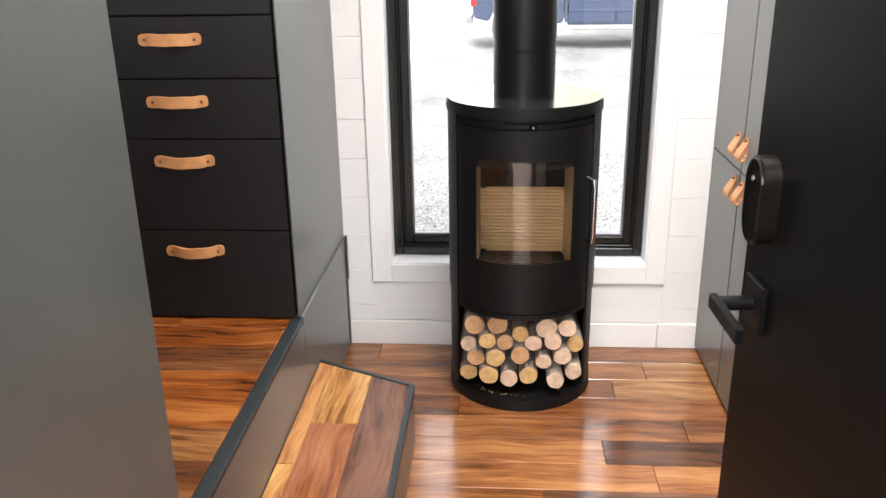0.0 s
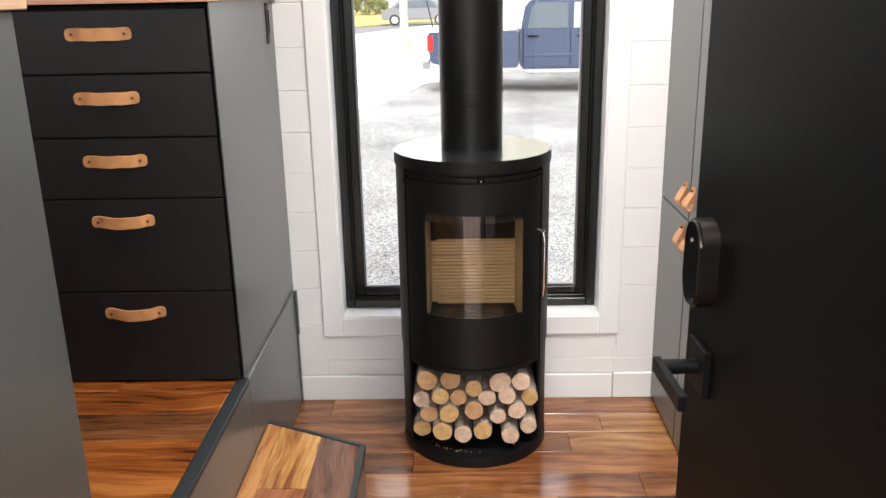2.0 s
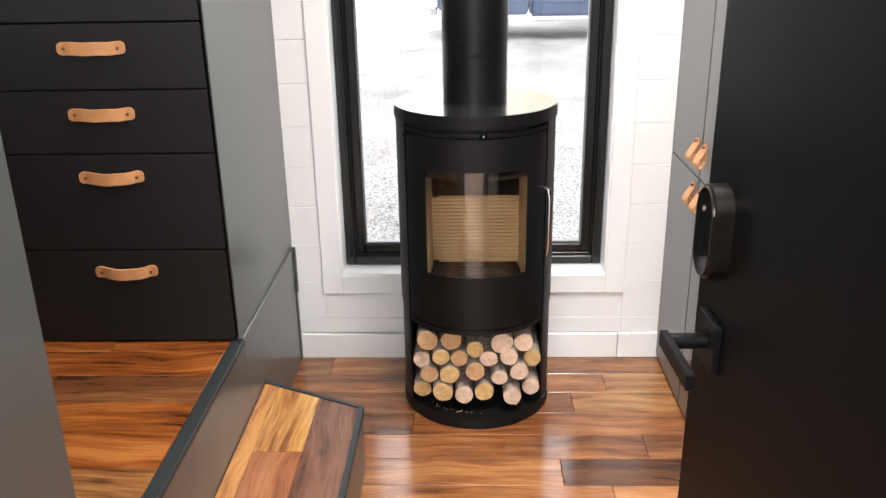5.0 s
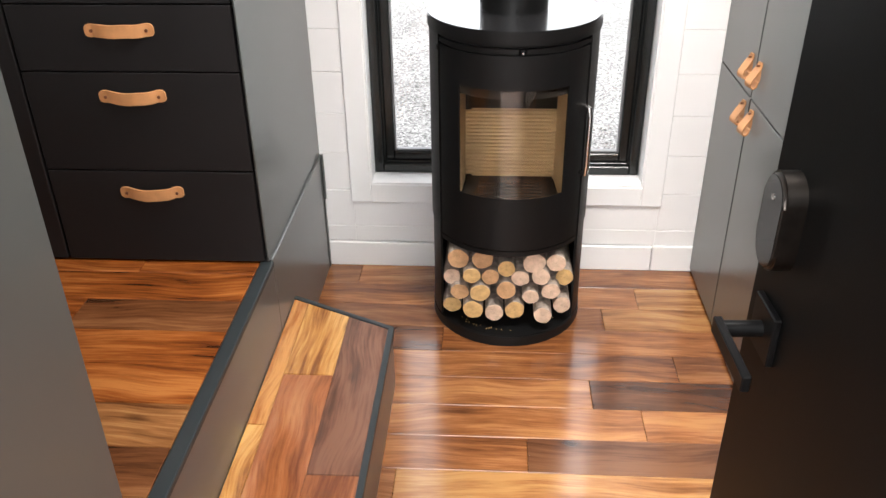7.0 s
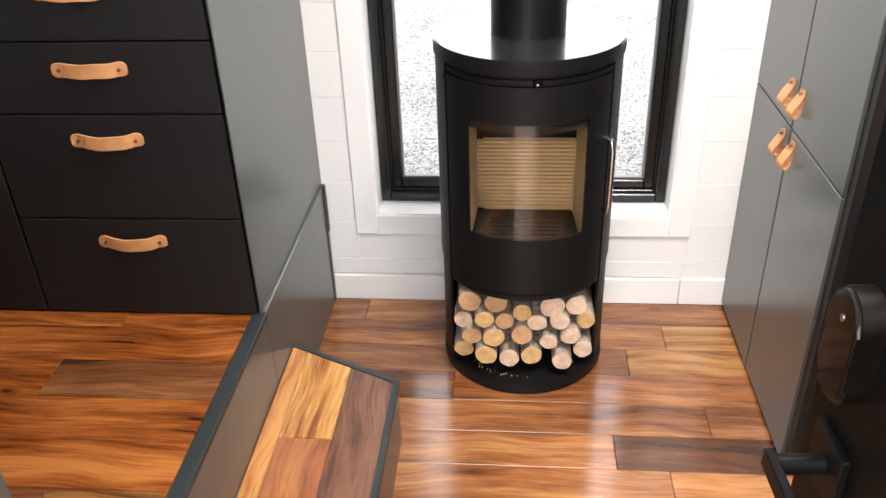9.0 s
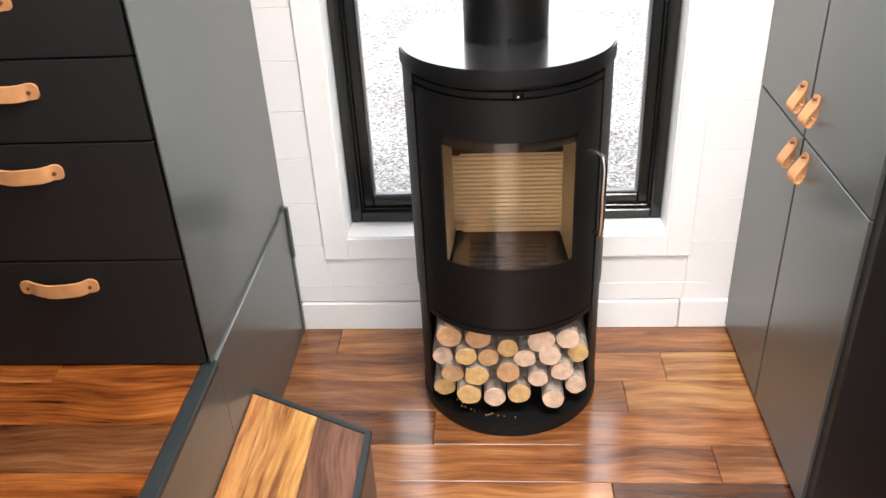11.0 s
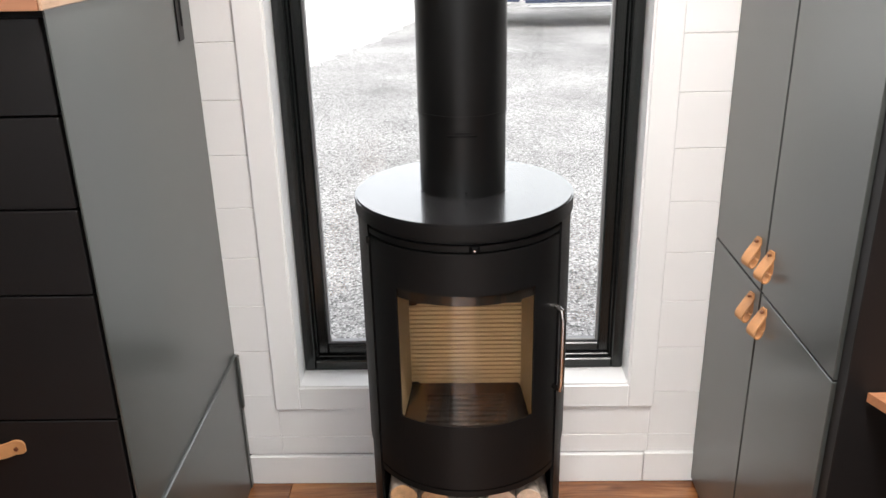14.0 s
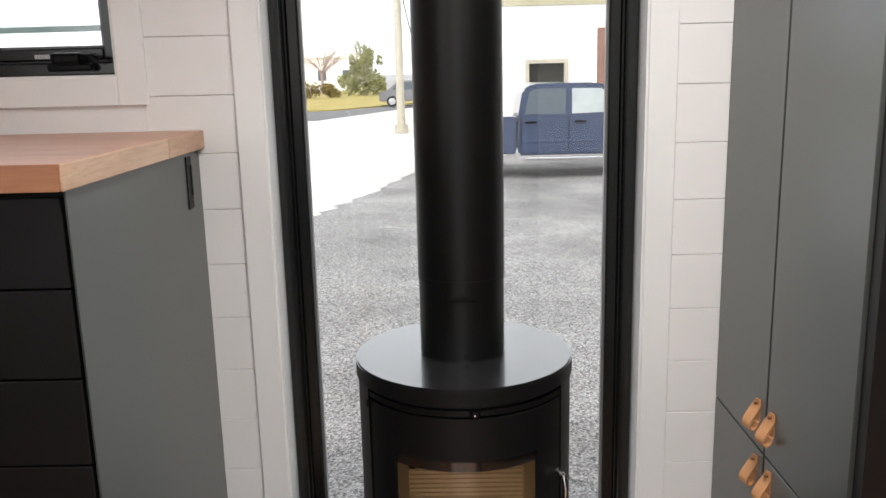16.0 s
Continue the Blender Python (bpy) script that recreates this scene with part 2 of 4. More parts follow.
def cut_wood(name, colour):
    """A sawn log end: growth rings, a dark pith and blotches."""
    m = bpy.data.materials.new(name)
    m.use_nodes = True
    n, l = m.node_tree.nodes, m.node_tree.links
    b = n["Principled BSDF"]
    b.inputs["Roughness"].default_value = 0.8
    tc, info = n.new("ShaderNodeTexCoord"), n.new("ShaderNodeObjectInfo")
    ln = n.new("ShaderNodeVectorMath")
    ln.operation = "LENGTH"
    l.new(tc.outputs["Object"], ln.inputs[0])
    nz = n.new("ShaderNodeTexNoise")
    nz.noise_dimensions = "4D"
    nz.inputs["Scale"].default_value, nz.inputs["Detail"].default_value = 55, 4
    l.new(tc.outputs["Object"], nz.inputs["Vector"])
    l.new(info.outputs["Random"], nz.inputs["W"])
    ma = n.new("ShaderNodeMath")
    ma.operation = "MULTIPLY_ADD"
    l.new(nz.outputs["Fac"], ma.inputs[0])
    ma.inputs[1].default_value = 0.006
    l.new(ln.outputs["Value"], ma.inputs[2])
    mu = n.new("ShaderNodeMath")
    mu.operation = "MULTIPLY"
    l.new(ma.outputs[0], mu.inputs[0])
    mu.inputs[1].default_value = 2100.0
    sn = n.new("ShaderNodeMath")
    sn.operation = "SINE"
    l.new(mu.outputs[0], sn.inputs[0])
    sc = n.new("ShaderNodeMath")
    sc.operation = "MULTIPLY_ADD"
    l.new(sn.outputs[0], sc.inputs[0])
    sc.inputs[1].default_value = 0.10
    l.new(nz.outputs["Fac"], sc.inputs[2])
    rp = n.new("ShaderNodeValToRGB")
    rp.color_ramp.elements[0].position, rp.color_ramp.elements[1].position = 0.25, 0.75
    rp.color_ramp.elements[0].color = (*[c * 0.68 for c in colour], 1)
    rp.color_ramp.elements[1].color = (*[min(1, c * 1.2) for c in colour], 1)
    l.new(sc.outputs[0], rp.inputs[0])
    pith = n.new("ShaderNodeMapRange")
    pith.inputs["From Min"].default_value, pith.inputs["From Max"].default_value = 0.0015, 0.007
    pith.inputs["To Min"].default_value, pith.inputs["To Max"].default_value = 0.55, 0.0
    l.new(ma.outputs[0], pith.inputs["Value"])
    mx = n.new("ShaderNodeMix")
    mx.data_type = "RGBA"
    l.new(pith.outputs[0], mx.inputs[0])
    l.new(rp.outputs[0], mx.inputs["A"])
    mx.inputs["B"].default_value = (*[c * 0.35 for c in colour], 1)
    l.new(mx.outputs["Result"], b.inputs["Base Color"])
    return m


LOG_TAN = cut_wood("cut_wood_tan", (0.52, 0.30, 0.15))
LOG_PALE = cut_wood("cut_wood_pale", (0.62, 0.44, 0.32))
LOG_GOLD = cut_wood("cut_wood_gold", (0.57, 0.36, 0.15))
BARK = material("pale_bark", (0.36, 0.29, 0.24), 0.9, vary=0.45, scale=60, bump=0.7, bump_scale=180)
GLASS = glass_material("window_glass")
STOVE_GLASS = glass_material("stove_glass", (0.97, 0.93, 0.88), base=0.05)

# ---- building helpers ----


def base_of(ob):
    p = Vector()
    while ob:
        p += ob.location
        ob = ob.parent
    return p


def part(name, bm, mat, parent=None, label="", smooth=False):
    """One mesh object, built in world coordinates, under a thing or a part that is not turned."""
    me = bpy.data.meshes.new(name)
    if parent:
        bmesh.ops.translate(bm, verts=bm.verts, vec=-base_of(parent))
    bmesh.ops.recalc_face_normals(bm, faces=bm.faces)
    bm.to_mesh(me)
    bm.free()
    for mt in (mat if isinstance(mat, (list, tuple)) else (mat,)):
        me.materials.append(mt)
    if smooth:
        for p in me.polygons:
            p.use_smooth = True
        me.set_sharp_from_angle(angle=radians(38))
    ob = new(name, me)
    ob.parent = parent
    if label:
        ob["label"] = label
    return ob


def root(name, at, label, category, group="", kind=""):
    ob = new(name)
    ob.location, ob.empty_display_size = at, 0.05
    return tagged(ob, label, category, group, kind)


def box(bm, x0, x1, y0, y1, z0, z1, bevel=0.0, seg=1):
    c = bmesh.ops.create_cube(bm, size=1.0, matrix=Matrix.LocRotScale(((x0 + x1) / 2, (y0 + y1) / 2, (z0 + z1) / 2), None, (abs(x1 - x0), abs(y1 - y0), abs(z1 - z0))))
    if bevel:
        edges = list({e for v in c["verts"] for e in v.link_edges})
        bmesh.ops.bevel(bm, geom=edges, offset=bevel, segments=seg, affect="EDGES", profile=0.6)
    return bm


def boxed(*a, **k):
    return box(bmesh.new(), *a, **k)


def piece(name, x0, x1, y0, y1, z0, z1, mat, parent, bevel=0.0015, label=""):
    """A board with its origin in its own middle."""
    bm = boxed(-(x1 - x0) / 2, (x1 - x0) / 2, -(y1 - y0) / 2, (y1 - y0) / 2, -(z1 - z0) / 2, (z1 - z0) / 2, bevel=bevel)
    me = bpy.data.meshes.new(name)
    bm.to_mesh(me)
    bm.free()
    me.materials.append(mat)
    ob = new(name, me)
    ob.parent = parent
    ob.location = Vector(((x0 + x1) / 2, (y0 + y1) / 2, (z0 + z1) / 2)) - base_of(parent)
    if label:
        ob["label"] = label
    return ob


def cylinder(bm, at, r, h, axis="Z", n=32, r2=None, bevel=0.0):
    turn = {"Z": Matrix(), "X": Matrix.Rotation(radians(90), 4, "Y"), "Y": Matrix.Rotation(radians(90), 4, "X")}[axis]
    c = bmesh.ops.create_cone(bm, cap_ends=True, segments=n, radius1=r, radius2=r if r2 is None else r2, depth=h, matrix=Matrix.Translation(at) @ turn)
    if bevel:
        caps = [f for f in {f for v in c["verts"] for f in v.link_faces} if len(f.verts) == n]
        bmesh.ops.bevel(bm, geom=list({e for f in caps for e in f.edges}), offset=bevel, segments=2, affect="EDGES")
    return bm


def arc_slab(bm, cx, cy, r0, r1, a0, a1, z0, z1, n=24):
    """A curved slab round (cx, cy); angles in degrees from the way towards -y, growing to +x."""
    rings = []
    for i in range(n + 1):
        a = radians(a0 + (a1 - a0) * i / n)
        s, c = math.sin(a), -math.cos(a)
        rings.append([bm.verts.new((cx + r * s, cy + r * c, z)) for r, z in ((r0, z0), (r1, z0), (r1, z1), (r0, z1))])
    for p, q in zip(rings, rings[1:]):
        for i in range(4):
            j = (i + 1) % 4
            bm.faces.new((p[i], p[j], q[j], q[i]))
    if abs(a1 - a0) < 359:
        bm.faces.new(rings[0])
        bm.faces.new(rings[-1][::-1])
    return bm


def tube(bm, pts, r, n=10):
    """A round bar along a line of points."""
    pts = [Vector(p) for p in pts]
    rings = []
    for i, p in enumerate(pts):
        d = (pts[min(i + 1, len(pts) - 1)] - pts[max(i - 1, 0)]).normalized()
        u = d.orthogonal().normalized() if not rings else (u - d * u.dot(d)).normalized()
        v = d.cross(u)
        rings.append([bm.verts.new(p + r * (math.cos(k * math.tau / n) * u + math.sin(k * math.tau / n) * v)) for k in range(n)])
    for p, q in zip(rings, rings[1:]):
        for k in range(n):
            bm.faces.new((p[k], p[(k + 1) % n], q[(k + 1) % n], q[k]))
    bm.faces.new(rings[0][::-1])
    bm.faces.new(rings[-1])
    return bm


def prism(bm, outline, z0, z1, bevel=0.0):
    lo = [bm.verts.new((x, y, z0)) for x, y in outline]
    hi = [bm.verts.new((x, y, z1)) for x, y in outline]
    n = len(outline)
    bm.faces.new(lo[::-1])
    top = bm.faces.new(hi)
    for i in range(n):
        bm.faces.new((lo[i], lo[(i + 1) % n], hi[(i + 1) % n], hi[i]))
    if bevel:
        bmesh.ops.bevel(bm, geom=list(top.edges), offset=bevel, segments=2, affect="EDGES")
    return bm


# ---- plan ----
XR = -0.441            # riser of the raised kitchen floor
ZK = 0.379             # kitchen floor
YW = 2.61              # face of the window wall
YF = 1.972             # drawer fronts of the far run
XT = 0.709             # doors of the tall cupboard
CEILING = 2.3
WEST, EAST, SOUTH = -2.7, 1.32, 0.44
WX0, WX1, WZ0, WZ1 = -0.281, 0.525, 0.298, 2.04     # tall window opening
KX0, KX1, KZ0, KZ1 = -1.42, -0.609, 1.440, 2.0      # kitchen window opening

# ---- structure: window wall ----
wall = tagged(new("wall_north"), "white painted horizontal board wall around black windows", "wall", kind="structure")
bm = bmesh.new()
T0, T1 = YW + 0.074, YW + 0.15
for x0, x1, z0, z1 in ((WEST - 0.15, KX0, -0.1, CEILING), (KX0, KX1, -0.1, KZ0), (KX0, KX1, KZ1, CEILING), (KX1, WX0, -0.1, CEILING),
                       (WX0, WX1, -0.1, WZ0), (WX0, WX1, WZ1, CEILING), (WX1, EAST + 0.15, -0.1, CEILING)):
    box(bm, x0, x1, T0, T1, z0, z1)
part("wall_core", bm, WHITE, wall)


def run_of_boards(x0, x1, z_lo, z_hi):
    """Boards 125 mm high between two trims."""
    k = math.floor((z_lo - 0.3895) / 0.1247)
    while 0.3895 + 0.1247 * k < z_hi:
        a, b = max(z_lo, 0.3895 + 0.1247 * k), min(z_hi, 0.3895 + 0.1247 * (k + 1))
        if b - a > 0.006:
            piece("board", x0, x1, YW, YW + 0.014, a + 0.0004, b - 0.0004, WHITE, wall, 0.0014)
        k += 1


run_of_boards(KX1 + 0.066, WX0 - 0.066, 0.087, CEILING)
run_of_boards(WX1 + 0.066, XT + 0.02, 0.087, CEILING)
run_of_boards(WX0 - 0.066, WX1 + 0.066, 0.087, WZ0 - 0.062)
run_of_boards(WX0 - 0.066, WX1 + 0.066, WZ1 + 0.062, CEILING)
run_of_boards(WEST, KX0 - 0.066, 1.2, CEILING)
run_of_boards(KX0 - 0.066, KX1 + 0.066, 1.2, KZ0 - 0.064)
run_of_boards(KX0 - 0.066, KX1 + 0.066, KZ1 + 0.064, CEILING)
bb = tagged(new("baseboard"), "white painted baseboard along the window wall", "baseboard", kind="structure")
piece("baseboard_length", XR + 0.007, 0.583, YW - 0.009, YW + 0.004, 0.0, 0.085, TRIM, bb, 0.002)
piece("baseboard_length", 0.585, XT + 0.01, YW - 0.009, YW + 0.004, 0.0, 0.087, TRIM, bb, 0.002)


def window(name, label, x0, x1, z0, z1, sash, crank):
    w = root(name, ((x0 + x1) / 2, YW, z0), label, "window", kind="structure")
    yo = YW - 0.010
    cas = 0.071
    # flat white casing boards, set back a little from the lining of the reveal
    rv = 0.008
    part("casing_side", boxed(x0 - cas, x0 - rv, yo, YW + 0.002, z0 - cas, z1 + cas, bevel=0.0025), TRIM, w)
    part("casing_side", boxed(x1 + rv, x1 + cas, yo, YW + 0.002, z0 - cas, z1 + cas, bevel=0.0025), TRIM, w)
    part("casing_sill", boxed(x0 - rv, x1 + rv, yo, YW + 0.002, z0 - cas, z0 - rv - 0.0005, bevel=0.0025), TRIM, w)
    part("casing_head", boxed(x0 - rv, x1 + rv, yo, YW + 0.002, z1 + rv + 0.0005, z1 + cas, bevel=0.0025), TRIM, w)
    bm = bmesh.new()
    yb = YW + 0.072
    e = 0.004
    box(bm, x0 - 0.014, x0 - e, yo + 0.004, yb, z0 - 0.014, z1 + 0.014)
    box(bm, x1 + e, x1 + 0.014, yo + 0.004, yb, z0 - 0.014, z1 + 0.014)
    box(bm, x0 - e, x1 + e, yo + 0.004, yb, z0 - 0.014, z0 - e)
    box(bm, x0 - e, x1 + e, yo + 0.004, yb, z1 + e, z1 + 0.014)
    part("reveal", bm, TRIM, w)

    def ring(nm, in0, in1, ya, ybk, mat, bev, lift=0.0):
        bm = bmesh.new()
        box(bm, x0 + in0, x0 + in1, ya, ybk, z0 + in0, z1 - in0, bevel=bev)
        box(bm, x1 - in1, x1 - in0, ya, ybk, z0 + in0, z1 - in0, bevel=bev)
        box(bm, x0 + in1, x1 - in1, ya + 0.0004, ybk, z0 + in0, z0 + in1 - lift, bevel=bev)
        box(bm, x0 + in1, x1 - in1, ya + 0.0004, ybk, z1 - in1, z1 - in0, bevel=bev)
        return part(nm, bm, mat, w)

    ring("window_frame", -0.0035, 0.024, yb - 0.004, yb + 0.05, FRAME, 0.003)
    ring("stop_bead", 0.024, 0.030, yb + 0.012, yb + 0.05, FRAME, 0.002)
    ring("sash", 0.030, sash, yb + 0.022, yb + 0.06, FRAME, 0.003)
    ring("glazing_bead", sash, sash + 0.006, yb + 0.032, yb + 0.05, BEAD, 0.001)
    pane = part("pane", boxed(x0 + sash, x1 - sash, yb + 0.040, yb + 0.046, z0 + sash, z1 - sash), GLASS, w, "clear window glass")
    pane.visible_shadow = False
    if crank:
        cx = x1 - 0.115
        bm = bmesh.new()
        box(bm, cx - 0.05, cx + 0.05, yb - 0.03, yb - 0.004, z0 + 0.006, z0 + 0.022, bevel=0.004)
        box(bm, cx - 0.035, cx + 0.028, yb - 0.04, yb - 0.008, z0 + 0.018, z0 + 0.046, bevel=0.009, seg=2)
        tube(bm, [(cx + 0.03, yb - 0.03, z0 + 0.038), (cx + 0.05, yb - 0.034, z0 + 0.036), (cx + 0.062, yb - 0.03, z0 + 0.024)], 0.006)
        part("crank_handle", bm, BLACK_METAL, w, "black folding crank handle")
        bm = bmesh.new()
        for i in range(5):
            box(bm, cx - 0.085 + i * 0.007, cx - 0.08 + i * 0.007, yb - 0.0056, yb - 0.0035, z0 + 0.034, z0 + 0.043)
        part("printed_mark", bm, LIGHT_GREY, w, "small pale printed label")
        rail = part("awning_rail", boxed(x0 + 0.03, x1 - 0.075, yb + 0.125, yb + 0.14, z0 + 0.098, z0 + 0.112, bevel=0.002), PALE_TEAL, w, "pale teal glass edge of the opened sash")
        part("rail_end", boxed(x1 - 0.075, x1 - 0.057, yb + 0.118, yb + 0.145, z0 + 0.088, z0 + 0.128, bevel=0.003), LIGHT_GREY, rail)
    return w


window("window_1", "tall black-framed fixed window with white casing", WX0, WX1, WZ0, WZ1, 0.056, False)
window("window_2", "black-framed awning window with crank above the worktop", KX0, KX1, KZ0, KZ1, 0.056, True)

# ---- structure: other walls, ceiling ----
w = tagged(new("wall_south"), "white painted wall with the entrance doorway", "wall", kind="structure")
bm = bmesh.new()
DX0, DX1, DZ1 = -0.42, 0.50, 2.08
# the opening from x -1.9 to -0.8 is unseen, added for the kitchen fill lamp
for x0, x1, z0, z1 in ((WEST - 0.15, -1.9, -0.1, CEILING), (-1.9, -0.8, -0.1, 1.38), (-1.9, -0.8, 2.06, CEILING), (-0.8, DX0, -0.1, CEILING),
                       (DX0, DX1, DZ1, CEILING), (DX1, EAST + 0.15, -0.1, CEILING)):
    box(bm, x0, x1, SOUTH - 0.14, SOUTH, z0, z1)
part("wall_core", bm, WHITE, w)
w = tagged(new("wall_west"), "plain white painted end wall", "wall", kind="structure")
bm = bmesh.new()
box(bm, WEST - 0.15, WEST, SOUTH, T0, -0.1, CEILING)
part("wall_core", bm, WHITE, w)
w = tagged(new("wall_east"), "plain white painted end wall", "wall", kind="structure")
part("wall_core", boxed(EAST, EAST + 0.15, SOUTH, T0, -0.1, CEILING), WHITE, w)
bm = bmesh.new()
# unseen recess added for the fill lamp; the slab above blocks the sun
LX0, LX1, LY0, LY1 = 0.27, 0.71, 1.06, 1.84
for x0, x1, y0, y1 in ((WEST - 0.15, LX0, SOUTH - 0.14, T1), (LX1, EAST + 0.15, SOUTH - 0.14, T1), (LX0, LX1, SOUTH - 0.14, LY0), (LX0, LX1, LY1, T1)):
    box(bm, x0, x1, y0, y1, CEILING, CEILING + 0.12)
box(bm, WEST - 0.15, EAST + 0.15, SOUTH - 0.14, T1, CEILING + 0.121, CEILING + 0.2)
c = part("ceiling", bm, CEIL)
tagged(c, "plain white ceiling with an unseen recess for an added fill lamp", "ceiling", kind="structure")

# ---- structure: floors ----
floor = tagged(new("floor"), "figured acacia plank floor with strong colour changes", "floor", kind="structure")
part("subfloor", boxed(XR - 0.02, EAST, SOUTH - 0.14, T0, -0.1, -0.014), GAP, floor)
PITCH, Y0 = 0.1125, 1.7055
# where a board ends along each row, counted from the row at Y0; the wood of each board from west to east
ROWS_LOW = {8: ((0.587,), (AMBER, BROWN)), 7: ((-0.33, 0.30), (BROWN, AMBER, AMBER)), 6: ((0.02, 0.52), (AMBER, AMBER, HONEY)), 5: ((0.409,), (BROWN, HONEY)),
            4: ((-0.05,), (BROWN, AMBER)), 3: ((0.577,), (AMBER, BROWN)), 2: ((-0.172, 0.343), (BROWN, AMBER, WALNUT)), 1: ((0.46,), (AMBER, AMBER)),
            0: ((0.175,), (AMBER, WALNUT)), -1: ((-0.127, 0.62), (BROWN, HONEY, AMBER)), -2: ((0.33,), (AMBER, BROWN)), -3: ((-0.02,), (WALNUT, AMBER)),
            -4: ((0.2,), (AMBER, BROWN)), -5: ((0.45,), (BROWN, AMBER)), -6: ((-0.1,), (AMBER, HONEY)), -7: ((0.3,), (BROWN, AMBER)),
            -8: ((0.1,), (AMBER, AMBER)), -9: ((0.5,), (AMBER, BROWN)), -10: ((0.0,), (BROWN, AMBER)), -11: ((0.4,), (AMBER, BROWN)), -12: ((0.2,), (AMBER, AMBER))}
for k, (ends, woods) in ROWS_LOW.items():
    ya, yb = max(Y0 + PITCH * k, SOUTH - 0.14), min(Y0 + PITCH * (k + 1), YW + 0.01)
    if yb - ya < 0.01:
        continue
    xs = [XR - 0.011, *ends, EAST]
    for xa, xb, wd in zip(xs, xs[1:], woods):
        piece("plank", xa + 0.0004, xb - 0.0004, ya + 0.0004, yb - 0.0004, -0.014, 0.0, wd, floor, 0.0014)

kfloor = tagged(new("kitchen_floor"), "raised acacia plank floor of the kitchen", "floor", kind="structure")
part("platform", boxed(WEST, XR - 0.012, SOUTH, T0, -0.02, ZK - 0.014), GAP, kfloor)
part("riser", boxed(XR - 0.012, XR + 0.006, SOUTH, YF + 0.01, 0.0, ZK - 0.0125), PANEL, kfloor, "dark charcoal riser board")
part("riser", boxed(XR - 0.012, XR + 0.006, YF + 0.0105, YW - 0.001, 0.0, ZK + 0.006, bevel=0.0022), PANEL, kfloor, "dark charcoal riser board")
bm = boxed(XR - 0.022, XR + 0.0085, SOUTH, YF + 0.01, ZK - 0.012, ZK + 0.003, bevel=0.002)
part("nosing", bm, NOSING, kfloor, "slate grey edge strip")
random.seed(4)
KW = (RUSSET, AMBER, RUSSET, BROWN, RUSSET, HONEY, RUSSET)
for k in range(-11, 4):
    ya, yb = 1.583 + 0.114 * k, 1.583 + 0.114 * (k + 1)
    ya, yb = max(ya, SOUTH), min(yb, YF + 0.03)
    if yb - ya < 0.01:
        continue
    ends = {1: (-0.812,), 3: (-0.74,), -2: (-0.672,), -1: (-1.1,), 0: (-1.3,), 2: (-1.05,), -3: (-0.95,)}.get(k, (random.uniform(-1.4, -0.7),))
    xs = [WEST, -1.75 + 0.1 * (k % 3), *ends, XR - 0.024]
    woods = {1: (RUSSET, RUSSET, BROWN), -2: (RUSSET, BROWN, HONEY), 2: (AMBER, RUSSET, RUSSET), 0: (RUSSET, AMBER, RUSSET)}.get(k, random.sample(KW, 3))
    for xa, xb, wd in zip(xs, xs[1:], woods):
        piece("plank", xa + 0.0004, xb - 0.0004, ya + 0.0004, yb - 0.0004, ZK - 0.014, ZK, wd, kfloor, 0.0014)
part("end_block", boxed(XR + 0.006, XR + 0.013, YW - 0.022, YW - 0.0095, 0.24, 0.389, bevel=0.002), PANEL, kfloor)
part("end_strip", boxed(XR + 0.006, XR + 0.009, YW - 0.026, YW - 0.0095, 0.0, 0.239, bevel=0.001), PANEL, kfloor)

land = part("entrance_landing", boxed(-0.9, 0.95, -1.5, SOUTH - 0.141, -0.20, -0.15, bevel=0.004), BROWN)
tagged(land, "plain timber landing in front of the entrance", "landing", kind="structure")

sk = part("foundation_skirt", boxed(WEST - 0.15, EAST + 0.15, SOUTH - 0.14, T1, -0.74, -0.1005), GAP)
tagged(sk, "dark skirting below the house floor", "skirting", kind="structure")
for lx in (-0.8, 0.85):
    for ly in (-1.4, 0.2):
        part("landing_post", boxed(lx - 0.04, lx + 0.04, ly - 0.04, ly + 0.04, -0.72, -0.2), BROWN, land)

# ---- wedge-ended step up to the kitchen ----
ZS = 0.179
step = root("step", (XR + 0.15, 1.6, 0.0), "low step with multicoloured wooden tread and slate grey edging", "step")
XA, XB = XR + 0.0065, -0.157
OUT = [(XA, 1.02), (XB, 1.17), (XB, 2.008), (XA, 2.141)]
part("step_body", prism(bmesh.new(), [(XA, 1.025), (XB - 0.004, 1.175), (XB - 0.004, 2.002), (XA, 2.135)], 0.0, ZS - 0.012), PANEL, step)


def edge_strip(p, q, wid):
    (ax, ay), (bx, by) = p, q
    d = Vector((bx - ax, by - ay)).normalized()
    nx, ny = -d.y, d.x
    return prism(bmesh.new(), [(ax, ay), (bx, by), (bx + nx * wid - d.x * wid * 0.4, by + ny * wid - d.y * wid * 0.4), (ax + nx * wid + d.x * wid * 0.4, ay + ny * wid + d.y * wid * 0.4)], ZS - 0.014, ZS + 0.002, 0.0015)


for p, q in ((OUT[0], OUT[1]), (OUT[1], OUT[2]), (OUT[2], OUT[3])):
    part("edging", edge_strip(p, q, 0.014), NOSING, step)


